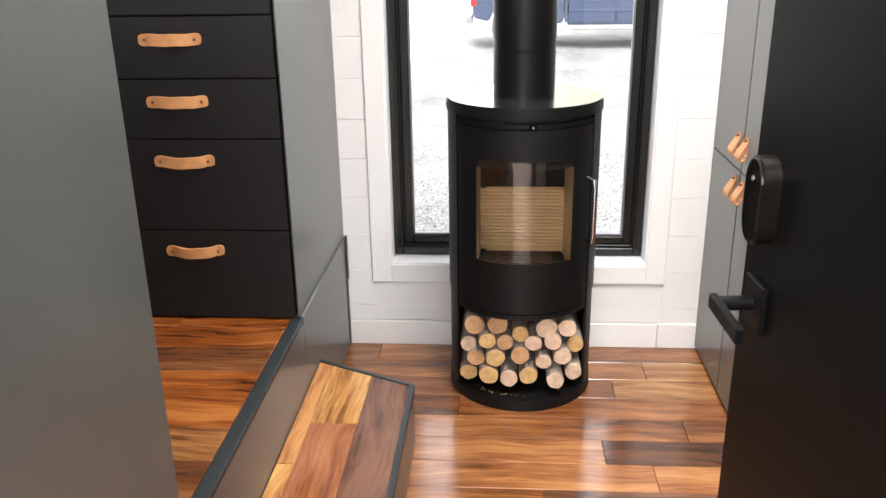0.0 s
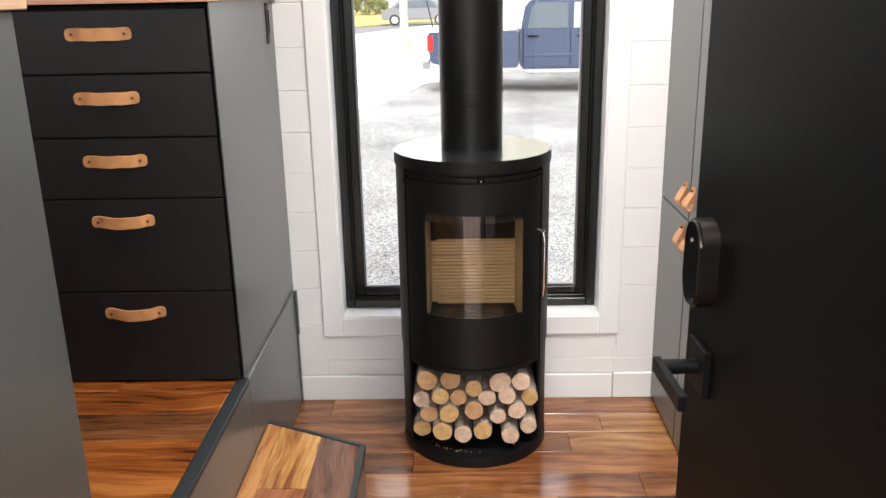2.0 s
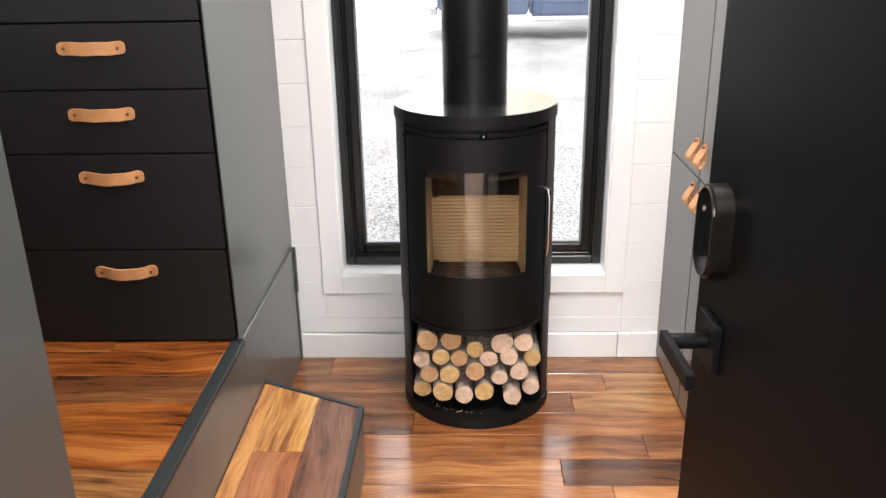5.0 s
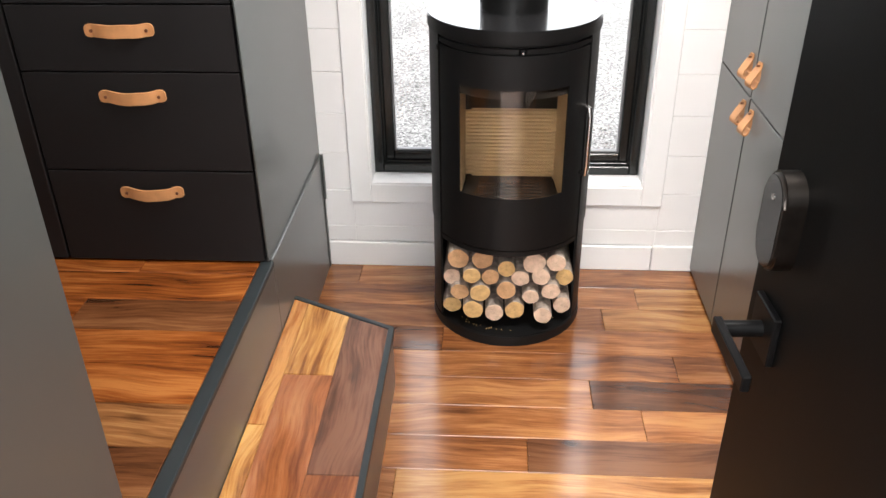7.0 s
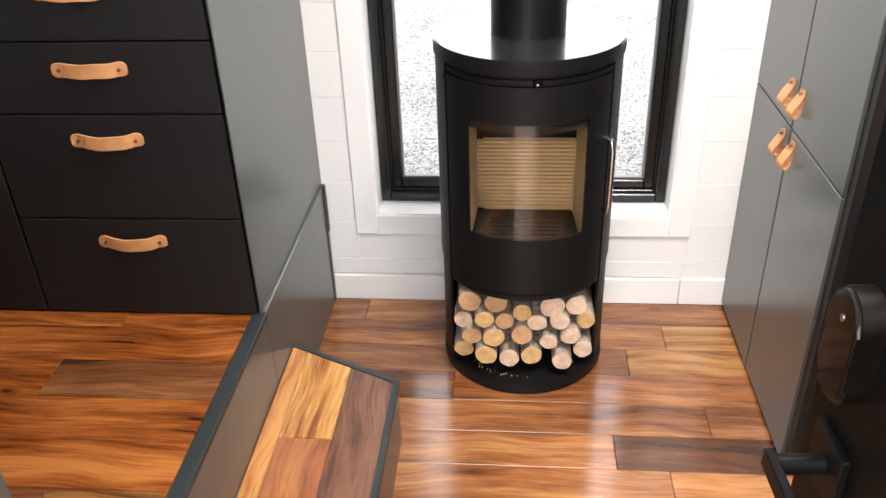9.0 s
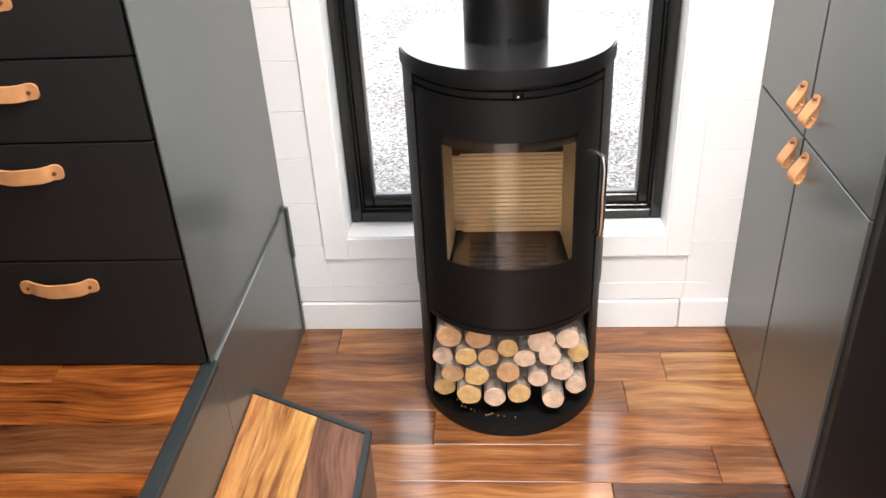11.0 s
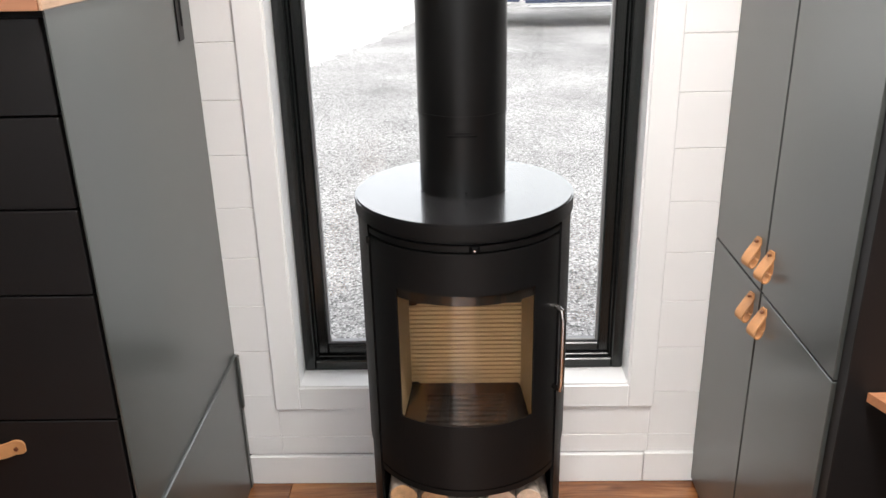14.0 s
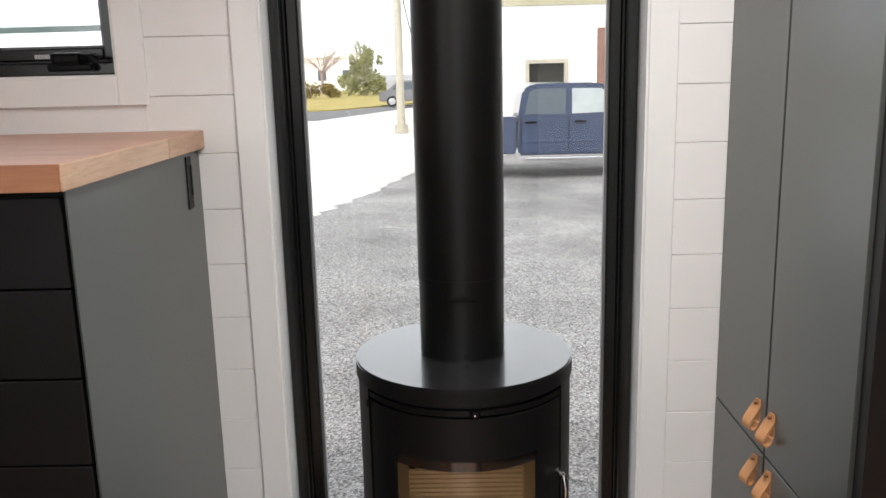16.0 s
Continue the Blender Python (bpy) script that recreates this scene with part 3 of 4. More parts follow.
def tread(x0, x1, y0, y1, mat):
    """A tread board, cut to the wedge at its ends."""
    far = lambda x: 2.141 - (x - XA) * (2.141 - 2.008) / (XB - XA) - 0.0155
    near = lambda x: 1.02 + (x - XA) * (1.17 - 1.02) / (XB - XA) + 0.0155
    ya0, ya1 = (near(x0), near(x1)) if y0 is None else (y0, y0)
    yb0, yb1 = (far(x0), far(x1)) if y1 is None else (y1, y1)
    c = Vector(((x0 + x1) / 2, (ya0 + yb0) / 2, 0))
    bm = prism(bmesh.new(), [(x0 - c.x, ya0 - c.y), (x1 - c.x, ya1 - c.y), (x1 - c.x, yb1 - c.y), (x0 - c.x, yb0 - c.y)], ZS - 0.012, ZS, 0.0012)
    me = bpy.data.meshes.new("tread_board")
    bm.to_mesh(me)
    bm.free()
    me.materials.append(mat)
    ob = new("tread_board", me)
    ob.parent, ob.location = step, c - base_of(step)


xa, xb, xc, xd = XA + 0.001, -0.392, -0.277, XB - 0.0145
g = 0.0008
tread(xa, xb - g, 1.64 + g, None, STEP_AMBER)
tread(xa, xb - g, None, 1.64, STEP_GOLD)
tread(xb, xc - g, 1.812 + g, None, STEP_GOLD)
tread(xb, xc - g, None, 1.812, STEP_RED)
tread(xc, xd, 1.50 + g, None, STEP_DARK)
tread(xc, xd, None, 1.50, STEP_RED)

# ---- cabinets ----


def strap(bm, length, width, bulge, sag, thick=0.0035, n=22):
    """A leather strap along x, fixed at both ends, bowing towards -y."""
    rows = []
    half = length / 2
    for i in range(n + 1):
        s = -1 + 2 * i / n
        s = math.sin(s * math.pi / 2)
        x = s * half
        d = half - abs(x)
        r = width / 2
        hw = r if d > r * 0.8 else r * (0.35 + 0.65 * math.sqrt(max(0.0, 1 - (1 - d / (r * 0.8)) ** 2)))
        free = max(0.0, 1 - (abs(x) / (half - 0.02)) ** 2)
        y = -bulge * free ** 0.6 if free > 0 else 0.0
        z = -sag * free + 0.0006 * math.sin(9 * s)
        rows.append([bm.verts.new((x, yy, z + zz)) for yy, zz in ((y, -hw), (y - thick, -hw + 0.0008), (y - thick, hw - 0.0008), (y, hw))])
    for p, q in zip(rows, rows[1:]):
        for i in range(4):
            bm.faces.new((p[i], p[(i + 1) % 4], q[(i + 1) % 4], q[i]))
    bm.faces.new(rows[0])
    bm.faces.new(rows[-1][::-1])
    return bm


def strap_handle(front, x, y, z, sag, turn=0.0):
    bm = strap(bmesh.new(), 0.146, 0.028, 0.011, sag)
    for v in bm.verts:
        v.co.z += math.tan(radians(turn)) * v.co.x
        v.co += Vector((x, y, z))
    h = part("handle", bm, LEATHER, front, "tan leather strap handle", smooth=True)
    for dx in (-0.058, 0.058):
        part("rivet", cylinder(bmesh.new(), (x + dx, y - 0.0045, z - sag * 0.25 + math.tan(radians(turn)) * dx), 0.0035, 0.004, "Y", 14), LEATHER_EDGE, h)
    return h


DRAWER_Z = (1.263, 1.125, 0.984, 0.843, 0.616, ZK + 0.004)
unit = root("drawer_cabinet", (-0.68, YF, ZK), "charcoal five-drawer kitchen base cabinet with leather strap handles", "cabinet", "far kitchen run")
part("body", boxed(-0.925, XR - 0.004, YF + 0.021, YW - 0.02, ZK + 0.0062, 1.270), GAP, unit)
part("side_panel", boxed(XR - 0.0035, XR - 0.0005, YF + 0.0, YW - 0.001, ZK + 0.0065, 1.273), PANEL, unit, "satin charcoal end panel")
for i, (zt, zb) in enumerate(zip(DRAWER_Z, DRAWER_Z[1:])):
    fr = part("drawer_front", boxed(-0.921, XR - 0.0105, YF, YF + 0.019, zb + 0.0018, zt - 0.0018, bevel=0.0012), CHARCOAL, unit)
    strap_handle(fr, -0.688, YF, zt - 0.052, (0.0006, 0.0008, 0.001, 0.004, 0.005)[i], (0.1, 0, 0.3, 0.4, 0.6)[i])
bm = boxed(XR - 0.0005, XR + 0.002, 2.513, 2.545, 1.154, 1.264, bevel=0.0006)
br = part("bracket_plate", bm, BLACK_METAL, unit, "black metal bracket plate")
part("slot", boxed(XR + 0.002, XR + 0.004, 2.535, 2.541, 1.182, 1.245), GAP, br)


def plain_unit(name, x0, x1, y0, y1, front_low, label, group, parts):
    """A base cabinet with flat fronts, front_low: its fronts face -y."""
    u = root(name, ((x0 + x1) / 2, (y0 + y1) / 2, ZK), label, "cabinet", group)
    f0, f1 = (y0, y0 + 0.019) if front_low else (y1 - 0.019, y1)
    part("body", boxed(x0 + 0.004, x1 - 0.004, y0 + (0.021 if front_low else 0), y1 - (0 if front_low else 0.021), ZK, 1.270), GAP, u)
    for a, b in parts:
        part("door" if len(parts) == 1 else "drawer_front", boxed(x0 + 0.002, x1 - 0.002, f0, f1, a + 0.002, b - 0.002, bevel=0.0012), CHARCOAL, u)
    return u


plain_unit("base_cabinet", -1.525, -0.925, YF, YW - 0.02, True, "charcoal kitchen base cabinet with a flat door", "far kitchen run", [(ZK + 0.004, 1.263)])
plain_unit("base_cabinet", -2.125, -1.527, YF, YW - 0.02, True, "charcoal kitchen base cabinet with a flat door", "far kitchen run", [(ZK + 0.004, 1.263)])
plain_unit("base_cabinet", WEST + 0.002, -2.127, YF, YW - 0.02, True, "charcoal kitchen base cabinet with a flat door", "far kitchen run", [(ZK + 0.004, 1.263)])


def worktop(x0, x1, y0, y1, label):
    t = root("worktop", ((x0 + x1) / 2, (y0 + y1) / 2, 1.2745), label, "worktop")
    n = 5
    wd = (y1 - y0) / n
    for i in range(n):
        piece("stave", x0, x1 - 0.005, y0 + wd * i, y0 + wd * (i + 1), 1.2745, 1.3135, WORKTOP, t, 0.0006)
    piece("end_stave", x1 - 0.005, x1, y0 + 0.001, y0 + (y1 - y0) * 0.66, 1.2745, 1.3135, WORKTOP_END, t, 0.0015)
    piece("end_stave", x1 - 0.005, x1, y0 + (y1 - y0) * 0.66, y1, 1.2745, 1.3135, WORKTOP_END, t, 0.0015)
    return t


worktop(WEST + 0.002, XR + 0.015, 1.934, YW - 0.002, "oiled wooden butcher-block worktop on the far drawers")

# near run, its end panel beside the doorway
NY0, NY1 = SOUTH + 0.003, 1.111
u = plain_unit("drawer_cabinet", -1.06, -0.436, NY0, NY1, False, "charcoal kitchen base cabinet with a satin end panel", "near kitchen run",
               [(ZK + 0.004, 0.616), (0.616, 0.843), (0.843, 1.054), (1.054, 1.263)])
part("side_panel", boxed(-0.436, -0.423, NY0, NY1, ZK + 0.004, 1.273, bevel=0.0012), PANEL, u, "satin charcoal end panel")
plain_unit("base_cabinet", -1.66, -1.062, NY0, NY1, False, "charcoal kitchen base cabinet with a flat door", "near kitchen run", [(ZK + 0.004, 1.263)])
plain_unit("base_cabinet", WEST + 0.002, -1.662, NY0, NY1, False, "charcoal kitchen base cabinet with a flat door", "near kitchen run", [(ZK + 0.004, 1.263)])
worktop(WEST + 0.002, -0.414, NY0, NY1 + 0.02, "oiled wooden butcher-block worktop beside the doorway")

# tall cupboard
tall = root("tall_cupboard", (1.0, 2.28, 0.0), "tall satin charcoal cupboard with four doors and leather tab handles", "cupboard")
part("body", boxed(XT + 0.021, EAST - 0.002, 1.966, YW - 0.003, 0.0, 2.2), GAP, tall)
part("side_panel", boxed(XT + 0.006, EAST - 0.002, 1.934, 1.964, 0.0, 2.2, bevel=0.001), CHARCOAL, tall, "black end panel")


def tab_handle(front, y, z):
    """A strip of leather folded into a loop that hangs from one screw."""
    bm = bmesh.new()
    rows = []
    # side view of the fold: out and down from the screw, round the belly, back up against the door
    keys = [Vector(k) for k in ((-0.005, 0.036), (-0.0055, 0.027), (-0.010, 0.016), (-0.020, 0.002), (-0.029, -0.012), (-0.031, -0.022), (-0.026, -0.031),
                                (-0.016, -0.033), (-0.008, -0.026), (-0.0045, -0.012), (-0.003, 0.004), (-0.002, 0.020), (-0.0015, 0.034))]
    pts = []
    for i in range(len(keys) - 1):
        p0, p1, p2, p3 = keys[max(0, i - 1)], keys[i], keys[i + 1], keys[min(len(keys) - 1, i + 2)]
        for k in range(4):
            u = k / 4
            pts.append(0.5 * (2 * p1 + (p2 - p0) * u + (2 * p0 - 5 * p1 + 4 * p2 - p3) * u * u + (3 * p1 - p0 - 3 * p2 + p3) * u ** 3))
    pts.append(keys[-1])
    th = 0.0032
    for i, p in enumerate(pts):
        s = i / (len(pts) - 1)
        t = (pts[min(i + 1, len(pts) - 1)] - pts[max(i - 1, 0)]).normalized()
        nrm = Vector((t.y, -t.x))
        hw = 0.0135 * (0.5 + 0.5 * math.sin(min(1, s * 5, (1 - s) * 5) * math.pi / 2))
        yc = y + 0.006 * math.sin(s * math.pi)
        q = p - nrm * th if s < 0.75 else p + nrm * 0.001
        rows.append([bm.verts.new((XT + p.x, yc - hw, z + p.y)), bm.verts.new((XT + p.x, yc + hw, z + p.y)),
                     bm.verts.new((XT + q.x, yc + hw, z + q.y)), bm.verts.new((XT + q.x, yc - hw, z + q.y))])
    for p, q in zip(rows, rows[1:]):
        for i in range(4):
            bm.faces.new((p[i], p[(i + 1) % 4], q[(i + 1) % 4], q[i]))
    bm.faces.new(rows[0])
    bm.faces.new(rows[-1][::-1])
    bmesh.ops.recalc_face_normals(bm, faces=bm.faces)
    bmesh.ops.scale(bm, vec=(0.78, 1.0, 0.92), verts=bm.verts, space=Matrix.Translation((-XT, -y, -z)))
    bmesh.ops.rotate(bm, verts=bm.verts, cent=(XT - 0.003, y, z), matrix=Matrix.Rotation(radians(14), 3, "Z"))
    h = part("handle", bm, LEATHER, front, "tan leather loop handle", smooth=True)
    part("rivet", cylinder(bmesh.new(), (XT - 0.0075, y, z + 0.025), 0.003, 0.007, "X", 12), LEATHER_EDGE, h)


for y0, y1, hy in ((1.966, 2.2975, 2.266), (2.3045, YW - 0.004, 2.339)):
    for z0, z1, hz in ((0.012, 0.6775, 0.629), (0.6815, 2.2, 0.748)):
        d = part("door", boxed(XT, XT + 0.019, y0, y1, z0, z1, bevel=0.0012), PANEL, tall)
        tab_handle(d, hy, hz)

niche = root("open_shelf_unit", (1.03, 1.5, 0.0), "black open shelf unit with a wooden shelf beside the tall cupboard", "shelf")
part("back_panel", boxed(EAST - 0.03, EAST - 0.004, 1.0, 1.931, 0.0, 2.2), CHARCOAL, niche)
part("shelf_board", prism(bmesh.new(), [(0.749, 1.931), (0.80, 1.80), (0.88, 1.62), (0.93, 1.3), (0.93, 1.02), (EAST - 0.031, 1.02), (EAST - 0.031, 1.931)], 0.664, 0.68), WORKTOP, niche, "oiled wooden shelf board")
part("end_panel", boxed(0.93, EAST - 0.004, 1.0, 1.018, 0.0, 2.2, bevel=0.001), CHARCOAL, niche)

# ---- wood stove ----
SX, SY = 0.1285, 2.391
stove = root("wood_stove", (SX, SY, 0.0), "black cylindrical steel wood stove with a curved glass door", "stove")
part("base", cylinder(bmesh.new(), (SX, SY, 0.017), 0.212, 0.034, n=96, bevel=0.003), STOVE, stove, smooth=True)
part("lower_shell", arc_slab(bmesh.new(), SX, SY, 0.203, 0.2095, 62, 298, 0.034, 0.325, 60), STOVE, stove, smooth=True)
part("niche_back", boxed(SX - 0.17, SX + 0.17, SY + 0.09, SY + 0.094, 0.034, 0.3), SOOT, stove)
part("firebox_floor", cylinder(bmesh.new(), (SX, SY, 0.305), 0.197, 0.03, n=72), STOVE, stove, smooth=True)
part("upper_shell", arc_slab(bmesh.new(), SX, SY, 0.205, 0.2125, 60, 300, 0.3255, 0.840, 60), STOVE, stove, smooth=True)
part("air_slot", arc_slab(bmesh.new(), SX, SY, 0.19, 0.201, -60, 60, 0.817, 0.8405, 40), SOOT, stove, smooth=True)
part("air_rail", arc_slab(bmesh.new(), SX, SY, 0.199, 0.2095, -60, 60, 0.823, 0.833, 40), STOVE, stove, smooth=True)
bm = cylinder(bmesh.new(), (SX, SY, 0.858), 0.2165, 0.034, n=128, bevel=0.003)
# upper face alone takes a lighter, glossier steel to strengthen the window's reflection
for f in bm.faces:
    f.material_index = 1 if f.normal.z > 0.9 else 0
part("top_plate", bm, (STOVE, STOVE_TOP), stove, smooth=True)
kn = part("air_knob", prism(bmesh.new(), [(SX + 0.007, SY - 0.209), (SX + 0.0125, SY - 0.2165), (SX + 0.0215, SY - 0.2165), (SX + 0.027, SY - 0.209)], 0.822, 0.8335, 0.0008), BLACK_METAL, stove, "small black air slide")
part("knob_rivet", cylinder(bmesh.new(), (SX + 0.017, SY - 0.2165, 0.8265), 0.002, 0.002, "Y", 12), STEEL, kn)
A_W = 38.5
WIN0, WIN1 = 0.453, 0.734
bm = bmesh.new()
arc_slab(bm, SX, SY, 0.2062, 0.2105, -58.5, -A_W, 0.305, 0.817, 8)
arc_slab(bm, SX, SY, 0.2062, 0.2105, A_W, 58.5, 0.305, 0.817, 8)
arc_slab(bm, SX, SY, 0.2062, 0.2105, -A_W, A_W, 0.305, WIN0, 28)
arc_slab(bm, SX, SY, 0.2062, 0.2105, -A_W, A_W, WIN1, 0.817, 28)
bmesh.ops.remove_doubles(bm, verts=bm.verts, dist=0.0001)
door = part("stove_door", bm, STOVE, stove, smooth=True)
part("ash_lip", arc_slab(bmesh.new(), SX, SY, 0.196, 0.2105, -58.5, 58.5, 0.288, 0.3015, 36), STOVE, stove, smooth=True)
pane = part("pane", arc_slab(bmesh.new(), SX, SY, 0.2066, 0.2094, -A_W + 0.1, A_W - 0.1, WIN0 + 0.0005, WIN1 - 0.0005, 36), STOVE_GLASS, door, "curved heatproof glass", smooth=True)
pane.visible_shadow = False
hx, hy = SX + 0.213 * math.sin(radians(57)), SY - 0.213 * math.cos(radians(57))
bm = tube(bmesh.new(), [(hx - 0.004, hy + 0.002, 0.669), (hx + 0.008, hy - 0.020, 0.666), (hx + 0.010, hy - 0.025, 0.644), (hx + 0.010, hy - 0.025, 0.514), (hx + 0.008, hy - 0.020, 0.492), (hx - 0.004, hy + 0.002, 0.489)], 0.006, 14)
part("door_handle", bm, STEEL, door, "brushed steel bar handle", smooth=True)
part("hinge_pin", cylinder(bmesh.new(), (SX - 0.184, SY - 0.112, 0.811), 0.004, 0.012, n=14), STOVE, door, smooth=True)
# fire chamber: ribbed back, slanted smooth sides, dark floor and baffle
bm = bmesh.new()
yb = SY + 0.045
zz = 0.406
while zz < 0.588:
    vs = [bm.verts.new(p) for p in ((SX - 0.122, yb, zz), (SX + 0.122, yb, zz), (SX + 0.122, yb - 0.0065, zz + 0.0022), (SX - 0.122, yb - 0.0065, zz + 0.0022),
                                    (SX - 0.122, yb - 0.0065, zz + 0.0085), (SX + 0.122, yb - 0.0065, zz + 0.0085), (SX + 0.122, yb, zz + 0.0105), (SX - 0.122, yb, zz + 0.0105))]
    for f in ((0, 1, 2, 3), (3, 2, 5, 4), (4, 5, 6, 7)):
        bm.faces.new([vs[i] for i in f])
    zz += 0.0105
box(bm, SX - 0.105, SX + 0.122, yb + 0.0002, yb + 0.02, 0.394, 0.5985)
part("ribbed_firebrick", bm, FIREBRICK, stove, "cream ribbed firebrick")
for s in (-1, 1):
    p = [(SX + s * 0.122, yb), (SX + s * 0.137, SY - 0.152), (SX + s * 0.147, SY - 0.142), (SX + s * 0.142, yb + 0.02)]
    part("side_firebrick", prism(bmesh.new(), p if s > 0 else p[::-1], 0.394, 0.705), FIREBRICK, stove, "smooth cream firebrick")
bm = prism(bmesh.new(), [(SX - 0.128, SY - 0.155), (SX - 0.07, SY - 0.188), (SX, SY - 0.202), (SX + 0.07, SY - 0.188), (SX + 0.128, SY - 0.155), (SX + 0.118, yb), (SX - 0.118, yb)], 0.325, 0.40)
for i in range(7):
    box(bm, SX - 0.085, SX + 0.085, SY - 0.135 + i * 0.02, SY - 0.124 + i * 0.02, 0.40, 0.408, bevel=0.001)
part("grate", bm, SOOT, stove)
bm = boxed(SX - 0.122, SX + 0.122, yb, yb + 0.02, 0.599, 0.744)
part("throat_plate", bm, SOOT, stove, "sooted black steel throat plate")
part("baffle", arc_slab(bmesh.new(), SX, SY, 0.03, 0.2025, -40, 40, 0.711, 0.744, 24), SOOT, stove)
part("chamber_lid", boxed(SX - 0.17, SX + 0.17, SY - 0.12, SY + 0.12, 0.745, 0.814), SOOT, stove)

PX, PY = 0.127, 2.400
pipe = root("stove_pipe", (PX, PY, 0.875), "black enamelled flue pipe rising from the stove", "flue pipe")
part("lower_pipe", cylinder(bmesh.new(), (PX, PY, 0.9615), 0.0845, 0.174, n=72), PIPE, pipe, smooth=True)
part("joint_band", cylinder(bmesh.new(), (PX, PY, 1.0325), 0.0864, 0.010, n=72, bevel=0.002), PIPE, pipe, smooth=True)
part("middle_pipe", cylinder(bmesh.new(), (PX, PY, 1.31), 0.0858, 0.56, n=72), PIPE, pipe, smooth=True)
part("upper_pipe", cylinder(bmesh.new(), (PX, PY, 1.943), 0.0872, 0.712, n=72, bevel=0.001), PIPE, pipe, smooth=True)
bm = bmesh.new()
arc_slab(bm, PX, PY, 0.085, 0.0868, -18, 18, 0.9965, 1.0, 10)
for i in range(6):
    arc_slab(bm, PX, PY, 0.085, 0.0868, -8 + i * 3, -6 + i * 3, 1.003, 1.0065, 2)
part("raised_mark", bm, BLACK_METAL, pipe)
for z in (0.886, 1.602):
    part("screw", cylinder(bmesh.new(), (PX + 0.006, PY - 0.0865, z), 0.0032, 0.005, "Y", 12), BLACK_METAL, pipe)

# ---- firewood under the stove ----
# centre across, height of the centre and radius of each sawn end, top row first
LOGS = ((-0.006, 0.246, 0.029), (0.06, 0.259, 0.029), (0.124, 0.231, 0.024), (0.197, 0.25, 0.030), (0.256, 0.242, 0.026), (-0.024, 0.180, 0.024), (0.031, 0.207, 0.024),
        (0.081, 0.204, 0.024), (0.161, 0.204, 0.024), (0.216, 0.208, 0.025), (0.283, 0.180, 0.025), (-0.002, 0.144, 0.025), (0.054, 0.156, 0.027), (0.124, 0.166, 0.027),
        (0.191, 0.145, 0.022), (0.245, 0.156, 0.025), (-0.024, 0.085, 0.025), (0.035, 0.10, 0.028), (0.093, 0.088, 0.026), (0.149, 0.098, 0.027), (0.226, 0.086, 0.025), (0.280, 0.095, 0.025))
random.seed(11)
CUT = {0: LOG_TAN, 1: LOG_TAN, 2: LOG_GOLD, 6: LOG_GOLD, 10: LOG_GOLD, 12: LOG_GOLD, 13: LOG_TAN, 16: LOG_GOLD, 17: LOG_GOLD, 19: LOG_GOLD, 11: LOG_TAN, 7: LOG_TAN}
for i, (x, z, r) in enumerate(LOGS):
    y0 = max(2.212, SY - math.sqrt(max(0.0, 0.205 ** 2 - (x - SX) ** 2))) + random.uniform(-0.003, 0.006)
    z = max(z, 0.0345 + r)
    y1 = SY + 0.085
    lg = root("firewood_log", (x, y0, z - r), "short round split-end birch log stacked under the stove", "firewood", "firewood stack")
    bm = bmesh.new()
    n, rings = 22, []
    ph = random.uniform(0, 6)
    for k in range(7):
        t = k / 6
        ring = []
        for j in range(n):
            a = j * math.tau / n
            rr = r * (1 + 0.035 * math.sin(2 * a + ph) + 0.025 * math.sin(5 * a + ph * 2) + 0.015 * random.uniform(-1, 1)) * (0.985 if k == 0 else 1.0)
            ring.append(bm.verts.new((x + rr * math.cos(a), y0 + (y1 - y0) * t, z + rr * math.sin(a))))
        rings.append(ring)
    for p, q in zip(rings, rings[1:]):
        for j in range(n):
            bm.faces.new((p[j], q[j], q[(j + 1) % n], p[(j + 1) % n]))
    bm.faces.new(rings[-1])
    outline = [v.co.copy() for v in rings[0]]
    part("bark", bm, BARK, lg, smooth=True)
    bm = bmesh.new()
    c = Vector((x, y0, z))
    rim = [bm.verts.new(p - c) for p in outline]
    face = [bm.verts.new((p - c) * 0.955 + Vector((0, -0.0012, 0))) for p in outline]
    for j in range(n):
        bm.faces.new((rim[j], rim[(j + 1) % n], face[(j + 1) % n], face[j]))
    bm.faces.new(face)
    bmesh.ops.recalc_face_normals(bm, faces=bm.faces)
    me = bpy.data.meshes.new("cut_end")
    bm.to_mesh(me)
    bm.free()
    me.materials.append(CUT.get(i, LOG_PALE))
    end = new("cut_end", me)
    end.parent, end.location = lg, c - base_of(lg)
    end["label"] = "sawn log end with growth rings"
bm = bmesh.new()
rng = random.Random(3)
for _ in range(18):
    a, d = radians(rng.choice((rng.uniform(-52, -10), rng.uniform(-52, 50)))), rng.uniform(0.174, 0.186)
    p = Vector((SX + d * math.sin(a), SY - d * math.cos(a), 0.0358))
    k = rng.uniform(0.0012, 0.003)
    bmesh.ops.create_cube(bm, size=k, matrix=Matrix.Translation(p) @ Euler((0, 0, rng.uniform(0, 3))).to_matrix().to_4x4() @ Matrix.Diagonal((rng.uniform(1, 2.4), 1, 0.7, 1)))
cr = part("wood_crumbs", bm, LOG_GOLD)
tagged(cr, "pale wood crumbs scattered under the firewood", "wood crumbs", kind="stuff")

# ---- entrance door, standing open ----
HX, HY, SWING = 0.451, 0.443, 2.6
DW, DT = 0.79, 0.045
door_m = pose(HX, HY, 0.012, 0, 0, 90 + SWING)     # local x runs from the hinge to the free edge, local +y looks into the doorway
ed = new("door_1")
ed.matrix_world = door_m
tagged(ed, "black painted entrance door standing open", "door", kind="structure")


